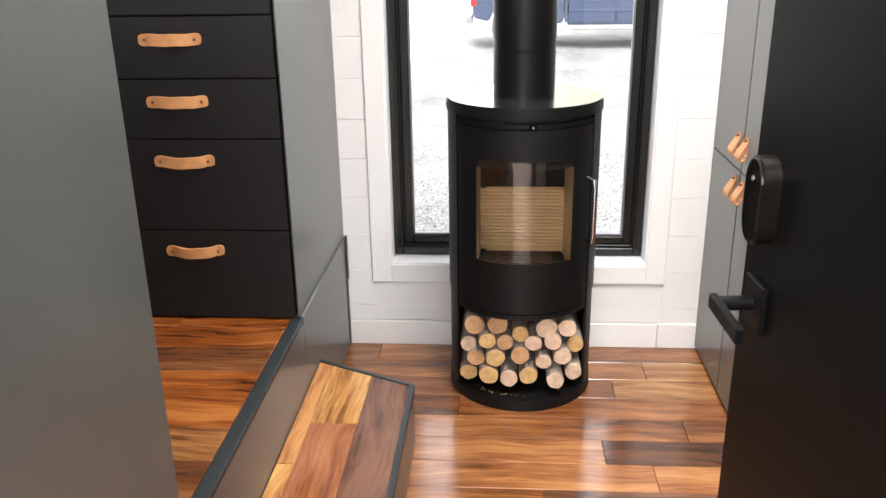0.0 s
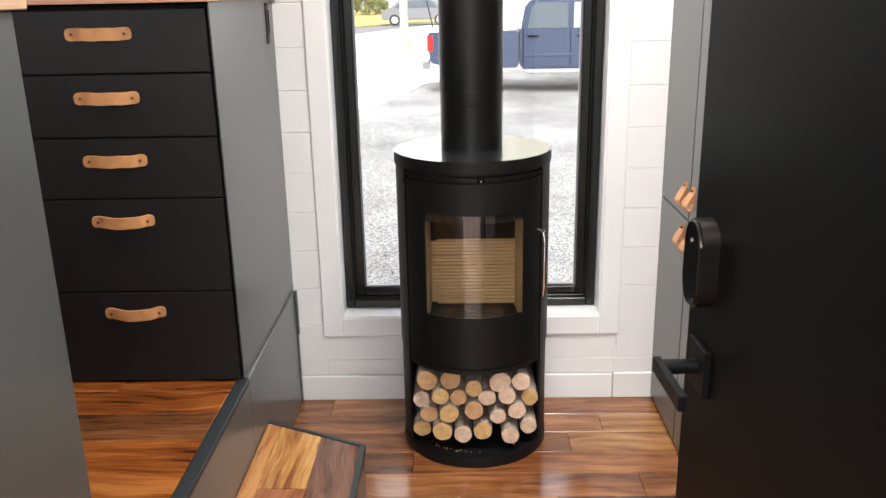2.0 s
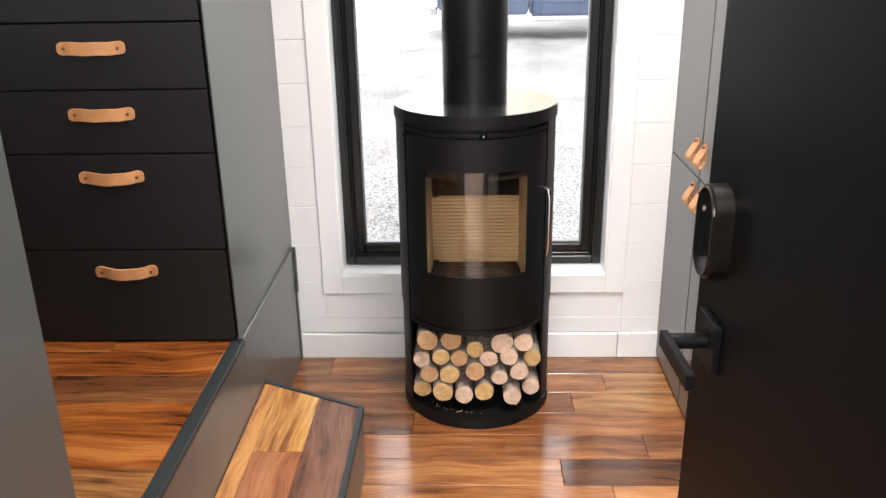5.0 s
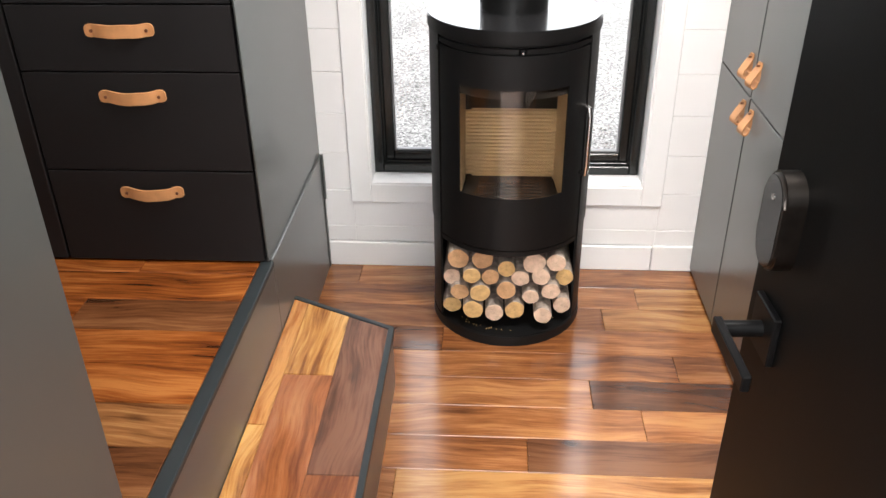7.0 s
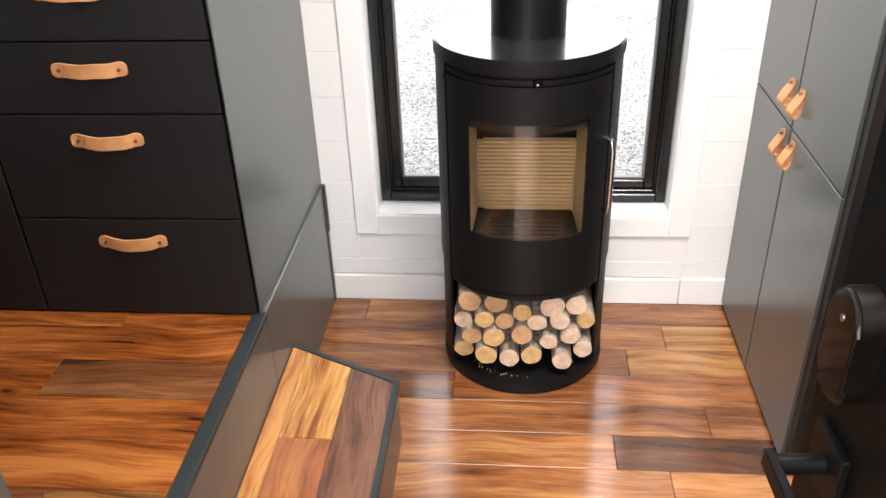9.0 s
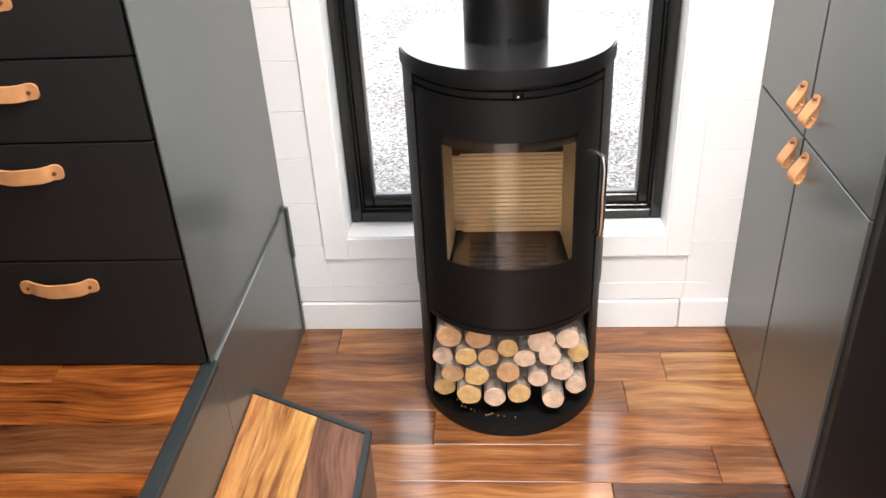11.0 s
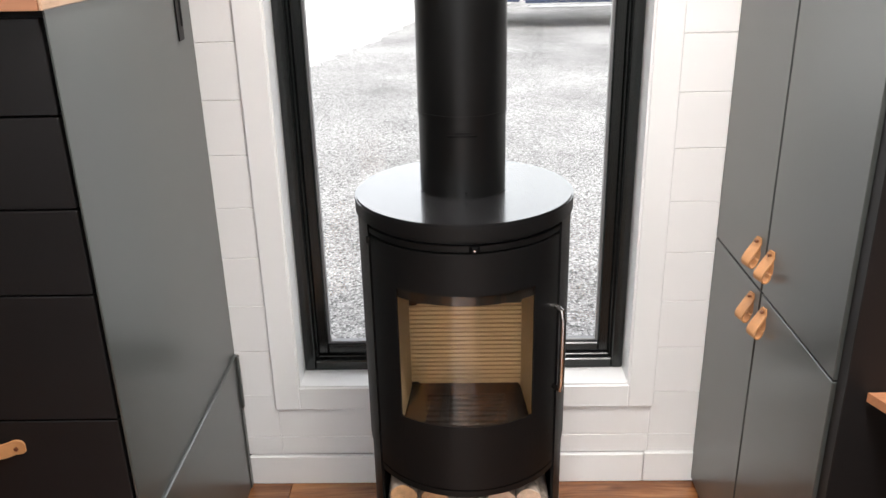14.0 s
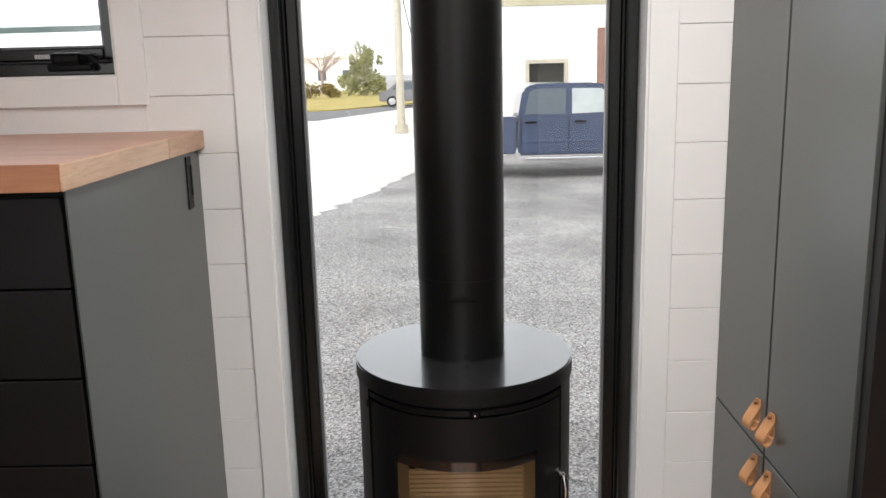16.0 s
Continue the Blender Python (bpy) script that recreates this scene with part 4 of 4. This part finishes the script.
def local_part(name, bm, mat, parent, label="", smooth=False):
    me = bpy.data.meshes.new(name)
    bmesh.ops.recalc_face_normals(bm, faces=bm.faces)
    bm.to_mesh(me)
    bm.free()
    me.materials.append(mat)
    if smooth:
        for p in me.polygons:
            p.use_smooth = True
        me.set_sharp_from_angle(angle=radians(38))
    ob = new(name, me)
    ob.parent = parent
    if label:
        ob["label"] = label
    return ob


local_part("door_leaf", boxed(0, DW, -DT, 0, 0, 2.03, bevel=0.002), DOOR_PAINT, ed)


def pill(bm, cx, cz, w, h, y0, y1, n=14, bevel=0.0):
    r = w / 2
    pts = []
    for k in range(n + 1):
        a = math.pi * k / n
        pts.append((cx + r * math.cos(a), cz + h / 2 - r + r * math.sin(a)))
    for k in range(n + 1):
        a = math.pi + math.pi * k / n
        pts.append((cx + r * math.cos(a), cz - h / 2 + r + r * math.sin(a)))
    lo = [bm.verts.new((x, y0, z)) for x, z in pts]
    hi = [bm.verts.new((x, y1, z)) for x, z in pts]
    m = len(pts)
    bm.faces.new(lo[::-1])
    f = bm.faces.new(hi)
    for i in range(m):
        bm.faces.new((lo[i], lo[(i + 1) % m], hi[(i + 1) % m], hi[i]))
    if bevel:
        bmesh.ops.bevel(bm, geom=list(f.edges), offset=bevel, segments=3, affect="EDGES")
    return bm


LX, LZ = DW - 0.07, 0.928
lk = local_part("lock_body", pill(bmesh.new(), LX, LZ, 0.062, 0.121, 0.0, 0.026, bevel=0.004), BRONZE, ed, "dark bronze keypad lock", smooth=True)
local_part("keypad", pill(bmesh.new(), LX, LZ, 0.053, 0.112, 0.026, 0.0268, bevel=0.0004), SCREEN, lk, "glossy black keypad")
local_part("key_button", cylinder(bmesh.new(), (LX, 0.027, LZ + 0.031), 0.0036, 0.0014, "Y", 20), STEEL, lk, "small round metal mark")
RZ = 0.78
rose = local_part("rose_plate", boxed(LX - 0.034, LX + 0.034, 0.0, 0.009, RZ - 0.034, RZ + 0.034, bevel=0.0015), BLACK_METAL, ed, "square black rose plate")
local_part("spindle", cylinder(bmesh.new(), (LX, 0.034, RZ), 0.0105, 0.052, "Y", 24), BLACK_METAL, rose, smooth=True)
local_part("lever", boxed(LX - 0.108, LX + 0.012, 0.054, 0.065, RZ - 0.011, RZ + 0.011, bevel=0.0015), BLACK_METAL, rose, "flat black lever")

# ---- outdoors ----
ZG = -0.72
GRAVEL = bpy.data.materials.new("gravel")
GRAVEL.use_nodes = True
n, l = GRAVEL.node_tree.nodes, GRAVEL.node_tree.links
b = n["Principled BSDF"]
b.inputs["Roughness"].default_value = 0.9
tc = n.new("ShaderNodeTexCoord")
v1, n1, n2 = n.new("ShaderNodeTexVoronoi"), n.new("ShaderNodeTexNoise"), n.new("ShaderNodeTexNoise")
v1.inputs["Scale"].default_value = 72
n1.inputs["Scale"].default_value, n1.inputs["Detail"].default_value = 0.9, 9
n2.inputs["Scale"].default_value, n2.inputs["Detail"].default_value = 70, 6
for q in (v1, n1, n2):
    l.new(tc.outputs["Object"], q.inputs["Vector"])
r1 = n.new("ShaderNodeValToRGB")
r1.color_ramp.elements[0].color, r1.color_ramp.elements[1].color = (0.035, 0.035, 0.034, 1), (0.53, 0.52, 0.51, 1)
mx = n.new("ShaderNodeMix")
mx.data_type = "RGBA"
mx.blend_type = "OVERLAY"
mx.inputs[0].default_value = 0.7
l.new(v1.outputs["Color"], r1.inputs[0])
l.new(r1.outputs[0], mx.inputs["A"])
l.new(n1.outputs["Fac"], mx.inputs["B"])
m2 = n.new("ShaderNodeMix")
m2.data_type = "RGBA"
m2.blend_type = "OVERLAY"
m2.inputs[0].default_value = 0.6
l.new(mx.outputs["Result"], m2.inputs["A"])
l.new(n2.outputs["Fac"], m2.inputs["B"])
l.new(m2.outputs["Result"], b.inputs["Base Color"])
bp = n.new("ShaderNodeBump")
bp.inputs["Strength"].default_value, bp.inputs["Distance"].default_value = 0.8, 0.03
l.new(v1.outputs["Distance"], bp.inputs["Height"])
l.new(bp.outputs[0], b.inputs["Normal"])
PALE_DRIVE = material("pale_drive", (0.5, 0.49, 0.47), 0.85, vary=0.12, scale=0.6, bump=0.3, bump_scale=40)
ASPHALT = material("asphalt", (0.12, 0.12, 0.12), 0.9, vary=0.2, scale=2, bump=0.4, bump_scale=60)
GRASS = material("dry_grass", (0.30, 0.24, 0.06), 0.9, vary=0.3, scale=1.2, bump=0.6, bump_scale=20)
LEAF = material("conifer_leaf", (0.20, 0.205, 0.06), 0.8, vary=0.4, scale=2)
SHRUB = material("yellow_shrub_leaf", (0.16, 0.12, 0.02), 0.8, vary=0.4, scale=2)
TWIG = material("reddish_twig", (0.33, 0.24, 0.22), 0.9, vary=0.3)
TRUCK = material("blue_grey_car_paint", (0.036, 0.052, 0.098), 0.22, vary=0.05, coat=0.6)
CARGLASS = material("car_glass", (0.10, 0.12, 0.14), 0.06, vary=0.02)
FARGREY = material("grey_car_paint", (0.17, 0.17, 0.18), 0.3, vary=0.05, coat=0.4)
# opaque pale colour paints in the bright view through the front window
VIEWGLASS = material("car_glass_painted_view", (0.42, 0.46, 0.46), 0.08, vary=0.1)
DARKGLASS = material("dark_window_glass", (0.03, 0.03, 0.024), 0.25, spec=0.3, vary=0.2)
CHROME = material("chrome_trim", (0.7, 0.7, 0.7), 0.15, metal=1.0)
TYRE = material("tyre_rubber", (0.02, 0.02, 0.02), 0.85)
REDLAMP = material("red_tail_lamp", (0.4, 0.02, 0.015), 0.2)
STUCCO = material("white_wall_render", (0.78, 0.77, 0.74), 0.9, vary=0.04, scale=1)
SIDING = material("yellow_siding", (0.40, 0.37, 0.25), 0.6, vary=0.06)
CREAM = material("cream_frame", (0.42, 0.39, 0.31), 0.5)
BRICK = material("brown_brick", (0.22, 0.12, 0.09), 0.9, vary=0.2, scale=6)

gd = part("ground", boxed(-400, 400, -200, 700, ZG - 0.5, ZG), GRAVEL)
tagged(gd, "grey gravel yard", "ground", kind="structure")
# drive: a paler sheet over the gravel, its near edge jagged at random
rng = random.Random(12)
edge = [(-60.0, 5.0), (-4.0, 9.5)]
for (xa, ya), (xb, yb) in (((-4.0, 9.5), (-2.05, 13.6)), ((-2.05, 13.6), (-1.43, 15.8)), ((-1.43, 15.8), (-0.59, 19.4)), ((-0.59, 19.4), (1.5, 22.4)), ((1.5, 22.4), (5.0, 26.0))):
    for k in range(1, 13):
        f = k / 12
        edge.append((xa + (xb - xa) * f + rng.uniform(-0.10, 0.10), ya + (yb - ya) * f + rng.uniform(-0.05, 0.05)))
rd = part("road", prism(bmesh.new(), edge + [(60, 27), (60, 67), (-60, 48)], ZG, ZG + 0.006), PALE_DRIVE)
tagged(rd, "pale drive with a ragged gravel edge", "road", kind="structure")
rd = part("road", prism(bmesh.new(), [(-72, 36.8), (-6.3, 40), (-1.6, 54.4), (48, 60.8), (48, 64.8), (-2.1, 58.4), (-6.9, 49.6), (-72, 45.6)], ZG, ZG + 0.02), ASPHALT)
tagged(rd, "grey asphalt street", "road", kind="structure")
gr = part("lawn", prism(bmesh.new(), [(-72, 45.8), (-7.0, 49.8), (-2.2, 58.6), (48, 65), (48, 104), (-72, 104)], ZG, ZG + 0.08), GRASS)
tagged(gr, "dry yellow-green lawn beyond the street", "lawn", kind="structure")


def wheel(thing, x, y, r, wd):
    w = part("wheel", cylinder(bmesh.new(), (x, y, ZG + r), r, wd, "Y", 28, bevel=0.03), TYRE, thing, smooth=True)
    part("rim", cylinder(bmesh.new(), (x, y, ZG + r), r * 0.62, wd + 0.012, "Y", 20, bevel=0.01), CHROME, w, smooth=True)


def side_prism(bm, outline, y0, y1, bevel=0.0):
    """A side view (x, z) drawn out along y."""
    a = [bm.verts.new((x, y0, z)) for x, z in outline]
    c = [bm.verts.new((x, y1, z)) for x, z in outline]
    k = len(outline)
    bm.faces.new(a)
    bm.faces.new(c[::-1])
    for i in range(k):
        bm.faces.new((a[i], c[i], c[(i + 1) % k], a[(i + 1) % k]))
    if bevel:
        bmesh.ops.bevel(bm, geom=list(bm.edges), offset=bevel, segments=2, affect="EDGES")
    return bm


def pickup(x, y):
    """A crew-cab pickup seen from its side, nose to +x; x: rear of the cab."""
    t = root("pickup_truck", (x + 1, y + 0.95, ZG), "blue-grey crew-cab pickup truck parked on the gravel", "truck")
    z = ZG
    part("bed", side_prism(bmesh.new(), [(x - 1.82, z + 0.62), (x - 1.86, z + 1.22), (x - 0.03, z + 1.24), (x - 0.03, z + 0.5), (x - 0.6, z + 0.5), (x - 0.7, z + 0.85), (x - 1.4, z + 0.85), (x - 1.5, z + 0.55)], y, y + 1.9, 0.03), TRUCK, t, smooth=True)
    part("cab", side_prism(bmesh.new(), [(x, z + 0.47), (x, z + 1.2), (x + 0.1, z + 1.75), (x + 0.3, z + 1.86), (x + 1.5, z + 1.86), (x + 1.75, z + 1.80), (x + 2.4, z + 1.26), (x + 3.6, z + 1.14), (x + 3.75, z + 0.95), (x + 3.75, z + 0.5),
                                         (x + 3.5, z + 0.5), (x + 3.35, z + 0.85), (x + 2.7, z + 0.85), (x + 2.55, z + 0.47)], y, y + 1.9, 0.05), TRUCK, t, smooth=True)
    part("rear_window", side_prism(bmesh.new(), [(x + 0.14, z + 1.27), (x + 0.22, z + 1.69), (x + 0.32, z + 1.76), (x + 0.94, z + 1.76), (x + 0.94, z + 1.27)], y - 0.012, y + 0.02, 0.005), CARGLASS, t)
    part("front_window", side_prism(bmesh.new(), [(x + 1.06, z + 1.27), (x + 1.06, z + 1.76), (x + 1.62, z + 1.75), (x + 1.78, z + 1.66), (x + 2.1, z + 1.30)], y - 0.012, y + 0.02, 0.005), VIEWGLASS, t)
    for dx in (0.06, 1.0, 2.12):
        part("door_seam", boxed(x + dx - 0.008, x + dx + 0.008, y - 0.004, y + 0.01, z + 0.55, z + 1.26), BLACK_METAL, t)
    for dx in (0.14, 1.12):
        part("door_handle", boxed(x + dx, x + dx + 0.22, y - 0.04, y + 0.01, z + 1.10, z + 1.135, bevel=0.01), BLACK_METAL, t)
    part("side_moulding", boxed(x + 0.08, x + 2.5, y - 0.015, y + 0.01, z + 0.72, z + 0.77, bevel=0.006), TRUCK, t)
    part("side_step", boxed(x + 0.1, x + 2.4, y - 0.1, y + 0.05, z + 0.38, z + 0.44, bevel=0.015), CHROME, t, "chrome side step")
    part("tail_lamp", boxed(x - 1.87, x - 1.75, y - 0.01, y + 0.08, z + 0.85, z + 1.16, bevel=0.01), REDLAMP, t, "red tail lamp")
    part("bumper", boxed(x - 2.0, x - 1.82, y + 0.02, y + 1.88, z + 0.5, z + 0.68, bevel=0.03), CHROME, t)
    for dx in (-1.05, 3.03):
        for yy in (y + 0.16, y + 1.74):
            wheel(t, x + dx, yy, 0.40, 0.27)


pickup(1.36, 17.3)


def far_car(x, y):
    t = root("parked_car", (x, y, ZG), "grey parked car on the far street", "car")
    z = ZG + 0.008
    part("body", side_prism(bmesh.new(), [(x - 2.2, z + 0.35), (x - 2.2, z + 0.9), (x - 1.6, z + 1.02), (x - 1.0, z + 1.6), (x + 0.9, z + 1.65), (x + 1.7, z + 1.05), (x + 2.2, z + 0.95), (x + 2.25, z + 0.35)], y, y + 1.8, 0.06), FARGREY, t, smooth=True)
    part("window", side_prism(bmesh.new(), [(x - 1.4, z + 1.05), (x - 0.95, z + 1.5), (x + 0.8, z + 1.53), (x + 1.35, z + 1.05)], y - 0.02, y + 0.02), CARGLASS, t)
    for dx in (-1.4, 1.4):
        w = part("wheel", cylinder(bmesh.new(), (x + dx, y + 0.1, z + 0.34), 0.34, 0.25, "Y", 20), TYRE, t, smooth=True)
        part("rim", cylinder(bmesh.new(), (x + dx, y + 0.1, z + 0.34), 0.22, 0.27, "Y", 16), CHROME, w)


far_car(-2.35, 53.6)

bd = root("workshop_building", (6, 29, ZG), "white workshop building with a yellow metal band", "building")
BY = 27.0
bm = bmesh.new()
for x0, x1, z0, z1 in ((0.4, 2.4, ZG, 3.3), (2.4, 3.56, ZG, 0.4), (2.4, 3.56, 1.62, 3.3), (3.56, 14, ZG, 3.3)):
    box(bm, x0, x1, BY, BY + 0.3, z0, z1)
box(bm, 0.4, 0.7, BY + 0.3, BY + 12, ZG, 3.3)
box(bm, 13.7, 14, BY + 0.3, BY + 12, ZG, 3.3)
part("wall", bm, STUCCO, bd)
part("roof", boxed(0.3, 14.1, BY - 0.1, BY + 12.2, 6.4, 6.6), SIDING, bd)
bm = boxed(0.3, 14.1, BY - 0.04, BY + 0.26, 3.3, 6.4)
for i in range(34):
    box(bm, 0.4 + 0.4 * i, 0.45 + 0.4 * i, BY - 0.08, BY - 0.04, 3.32, 6.4)
part("siding_band", bm, SIDING, bd, "ribbed yellow metal siding")
wn_ = part("window", boxed(2.44, 3.52, BY + 0.14, BY + 0.18, 0.44, 1.58), DARKGLASS, bd)
bm = bmesh.new()
for x0, x1, z0, z1 in ((2.32, 2.44, 0.32, 1.70), (3.52, 3.64, 0.32, 1.70), (2.44, 3.52, 1.58, 1.70), (2.44, 3.52, 0.32, 0.44)):
    box(bm, x0, x1, BY - 0.05, BY + 0.2, z0, z1)
part("frame", bm, CREAM, wn_)
part("brick_pier", boxed(4.52, 7.0, BY - 0.06, BY - 0.002, ZG, 2.6), BRICK, bd, "brown brick panel")

hb = root("white_house", (-16, 108, ZG), "white house far behind the lawn", "house")
part("wall", boxed(-21.6, -10.8, 104.4, 110.4, ZG, 3.3), STUCCO, hb)
bm = bmesh.new()
side_prism(bm, [(-21.9, 3.3), (-10.5, 3.3), (-12.4, 4.8), (-20, 4.8)], 104.2, 110.6)
# roof in the white wall colour: washed-out brightness put into the paint
part("roof", bm, STUCCO, hb)
for x in (-19.6, -16.4, -13.4):
    part("window", boxed(x, x + 1.0, 104.33, 104.4, 0.6, 1.8), CARGLASS, hb)

pl = root("utility_pole", (-1.78, 30.8, ZG), "pale grey utility pole beside the drive", "pole")
part("shaft", cylinder(bmesh.new(), (-1.78, 30.8, ZG + 4), 0.15, 8, n=20, r2=0.11), CREAM, pl, smooth=True)
part("base_collar", cylinder(bmesh.new(), (-1.78, 30.8, ZG + 0.15), 0.24, 0.3, n=20, bevel=0.02), CREAM, pl, smooth=True)
part("guy_wire", tube(bmesh.new(), [(-1.78, 30.8, ZG + 5.5), (-0.62, 31.2, ZG + 0.05)], 0.02, 6), BLACK_METAL, pl)


def leaf_cloud(bm, centre, size, count, leaf, rng):
    """Many small tilted leaf clumps inside an uneven lump."""
    for _ in range(count):
        while True:
            p = Vector((rng.uniform(-1, 1), rng.uniform(-1, 1), rng.uniform(-1, 1)))
            if 0.25 < p.length < 1:
                break
        p = Vector(centre) + Vector((p.x * size[0], p.y * size[1], p.z * size[2]))
        u = Vector((rng.uniform(-1, 1), rng.uniform(-1, 1), rng.uniform(-1, 1))).normalized()
        v = u.orthogonal().normalized()
        s = leaf * rng.uniform(0.6, 1.5)
        bm.faces.new([bm.verts.new(p + q) for q in (u * s, v * s * 0.45, -u * s, -v * s * 0.45)])


def conifer(x, y, h):
    rng = random.Random(5)
    t = root("conifer_tree", (x, y, ZG), "bushy green conifer on the lawn", "tree")
    bm = tube(bmesh.new(), [(x, y, ZG), (x + 0.1, y, ZG + h * 0.4), (x, y, ZG + h * 0.9)], 0.16, 8)
    for i in range(9):
        a = i * 2.4
        z = ZG + h * (0.15 + 0.075 * i)
        tube(bm, [(x, y, z), (x + math.cos(a) * 1.6 * (1 - i / 12), y + math.sin(a) * 1.6, z + 0.9)], 0.05, 6)
    part("trunk", bm, TWIG, t)
    bm = bmesh.new()
    for i in range(64):
        f = rng.random() ** 1.25
        a = rng.uniform(0, math.tau)
        rad = (3.0 - 2.1 * f) * rng.uniform(0.3, 1.0)
        leaf_cloud(bm, (x + rad * math.cos(a), y + rad * math.sin(a), ZG + 0.5 + f * (h - 1.1)), (0.36, 0.36, rng.uniform(0.5, 1.0)), 80, 0.13, rng)
    part("crown", bm, LEAF, t)


conifer(-8.1, 80, 4.9)


def shrub(x, y, w, h, seed):
    rng = random.Random(seed)
    t = root("garden_shrub", (x, y, ZG), "low yellow-green rounded garden shrub", "shrub", "shrubs on the lawn")
    part("stems", tube(bmesh.new(), [(x, y, ZG), (x + 0.1, y, ZG + h * 0.6)], 0.08, 6), TWIG, t)
    bm = bmesh.new()
    for i in range(9):
        leaf_cloud(bm, (x + rng.uniform(-0.6, 0.6) * w, y + rng.uniform(-0.5, 0.5), ZG + h * rng.uniform(0.3, 0.75)), (w * 0.4, 0.6, h * 0.33), 110, 0.11, rng)
    part("crown", bm, SHRUB, t)


shrub(-12.3, 73.6, 1.2, 1.5, 1)
shrub(-10.6, 74.4, 0.9, 1.3, 2)


def bare_tree(x, y, h):
    rng = random.Random(8)
    t = root("bare_tree", (x, y, ZG), "leafless reddish street tree", "tree")
    trunk, twigs = bmesh.new(), bmesh.new()
    tube(trunk, [(x, y, ZG), (x + 0.1, y, ZG + h * 0.45)], 0.14, 8)
    for i in range(16):
        a, b = rng.uniform(0, math.tau), rng.uniform(0.7, 2.1)
        p0 = Vector((x + 0.1, y, ZG + h * rng.uniform(0.32, 0.45)))
        p1 = p0 + Vector((math.cos(a) * b, math.sin(a) * b, h * rng.uniform(0.2, 0.45)))
        tube(trunk, [p0, p0.lerp(p1, 0.5) + Vector((0, 0, 0.25)), p1], 0.035, 5)
        for k in range(11):
            q = p0.lerp(p1, rng.uniform(0.4, 1))
            tube(twigs, [q, q + Vector((rng.uniform(-0.6, 0.6), rng.uniform(-0.6, 0.6), rng.uniform(-0.1, 0.7)))], 0.013, 4)
    part("trunk", trunk, TWIG, t)
    part("crown", twigs, TWIG, t)


bare_tree(-13.2, 86.4, 5.1)
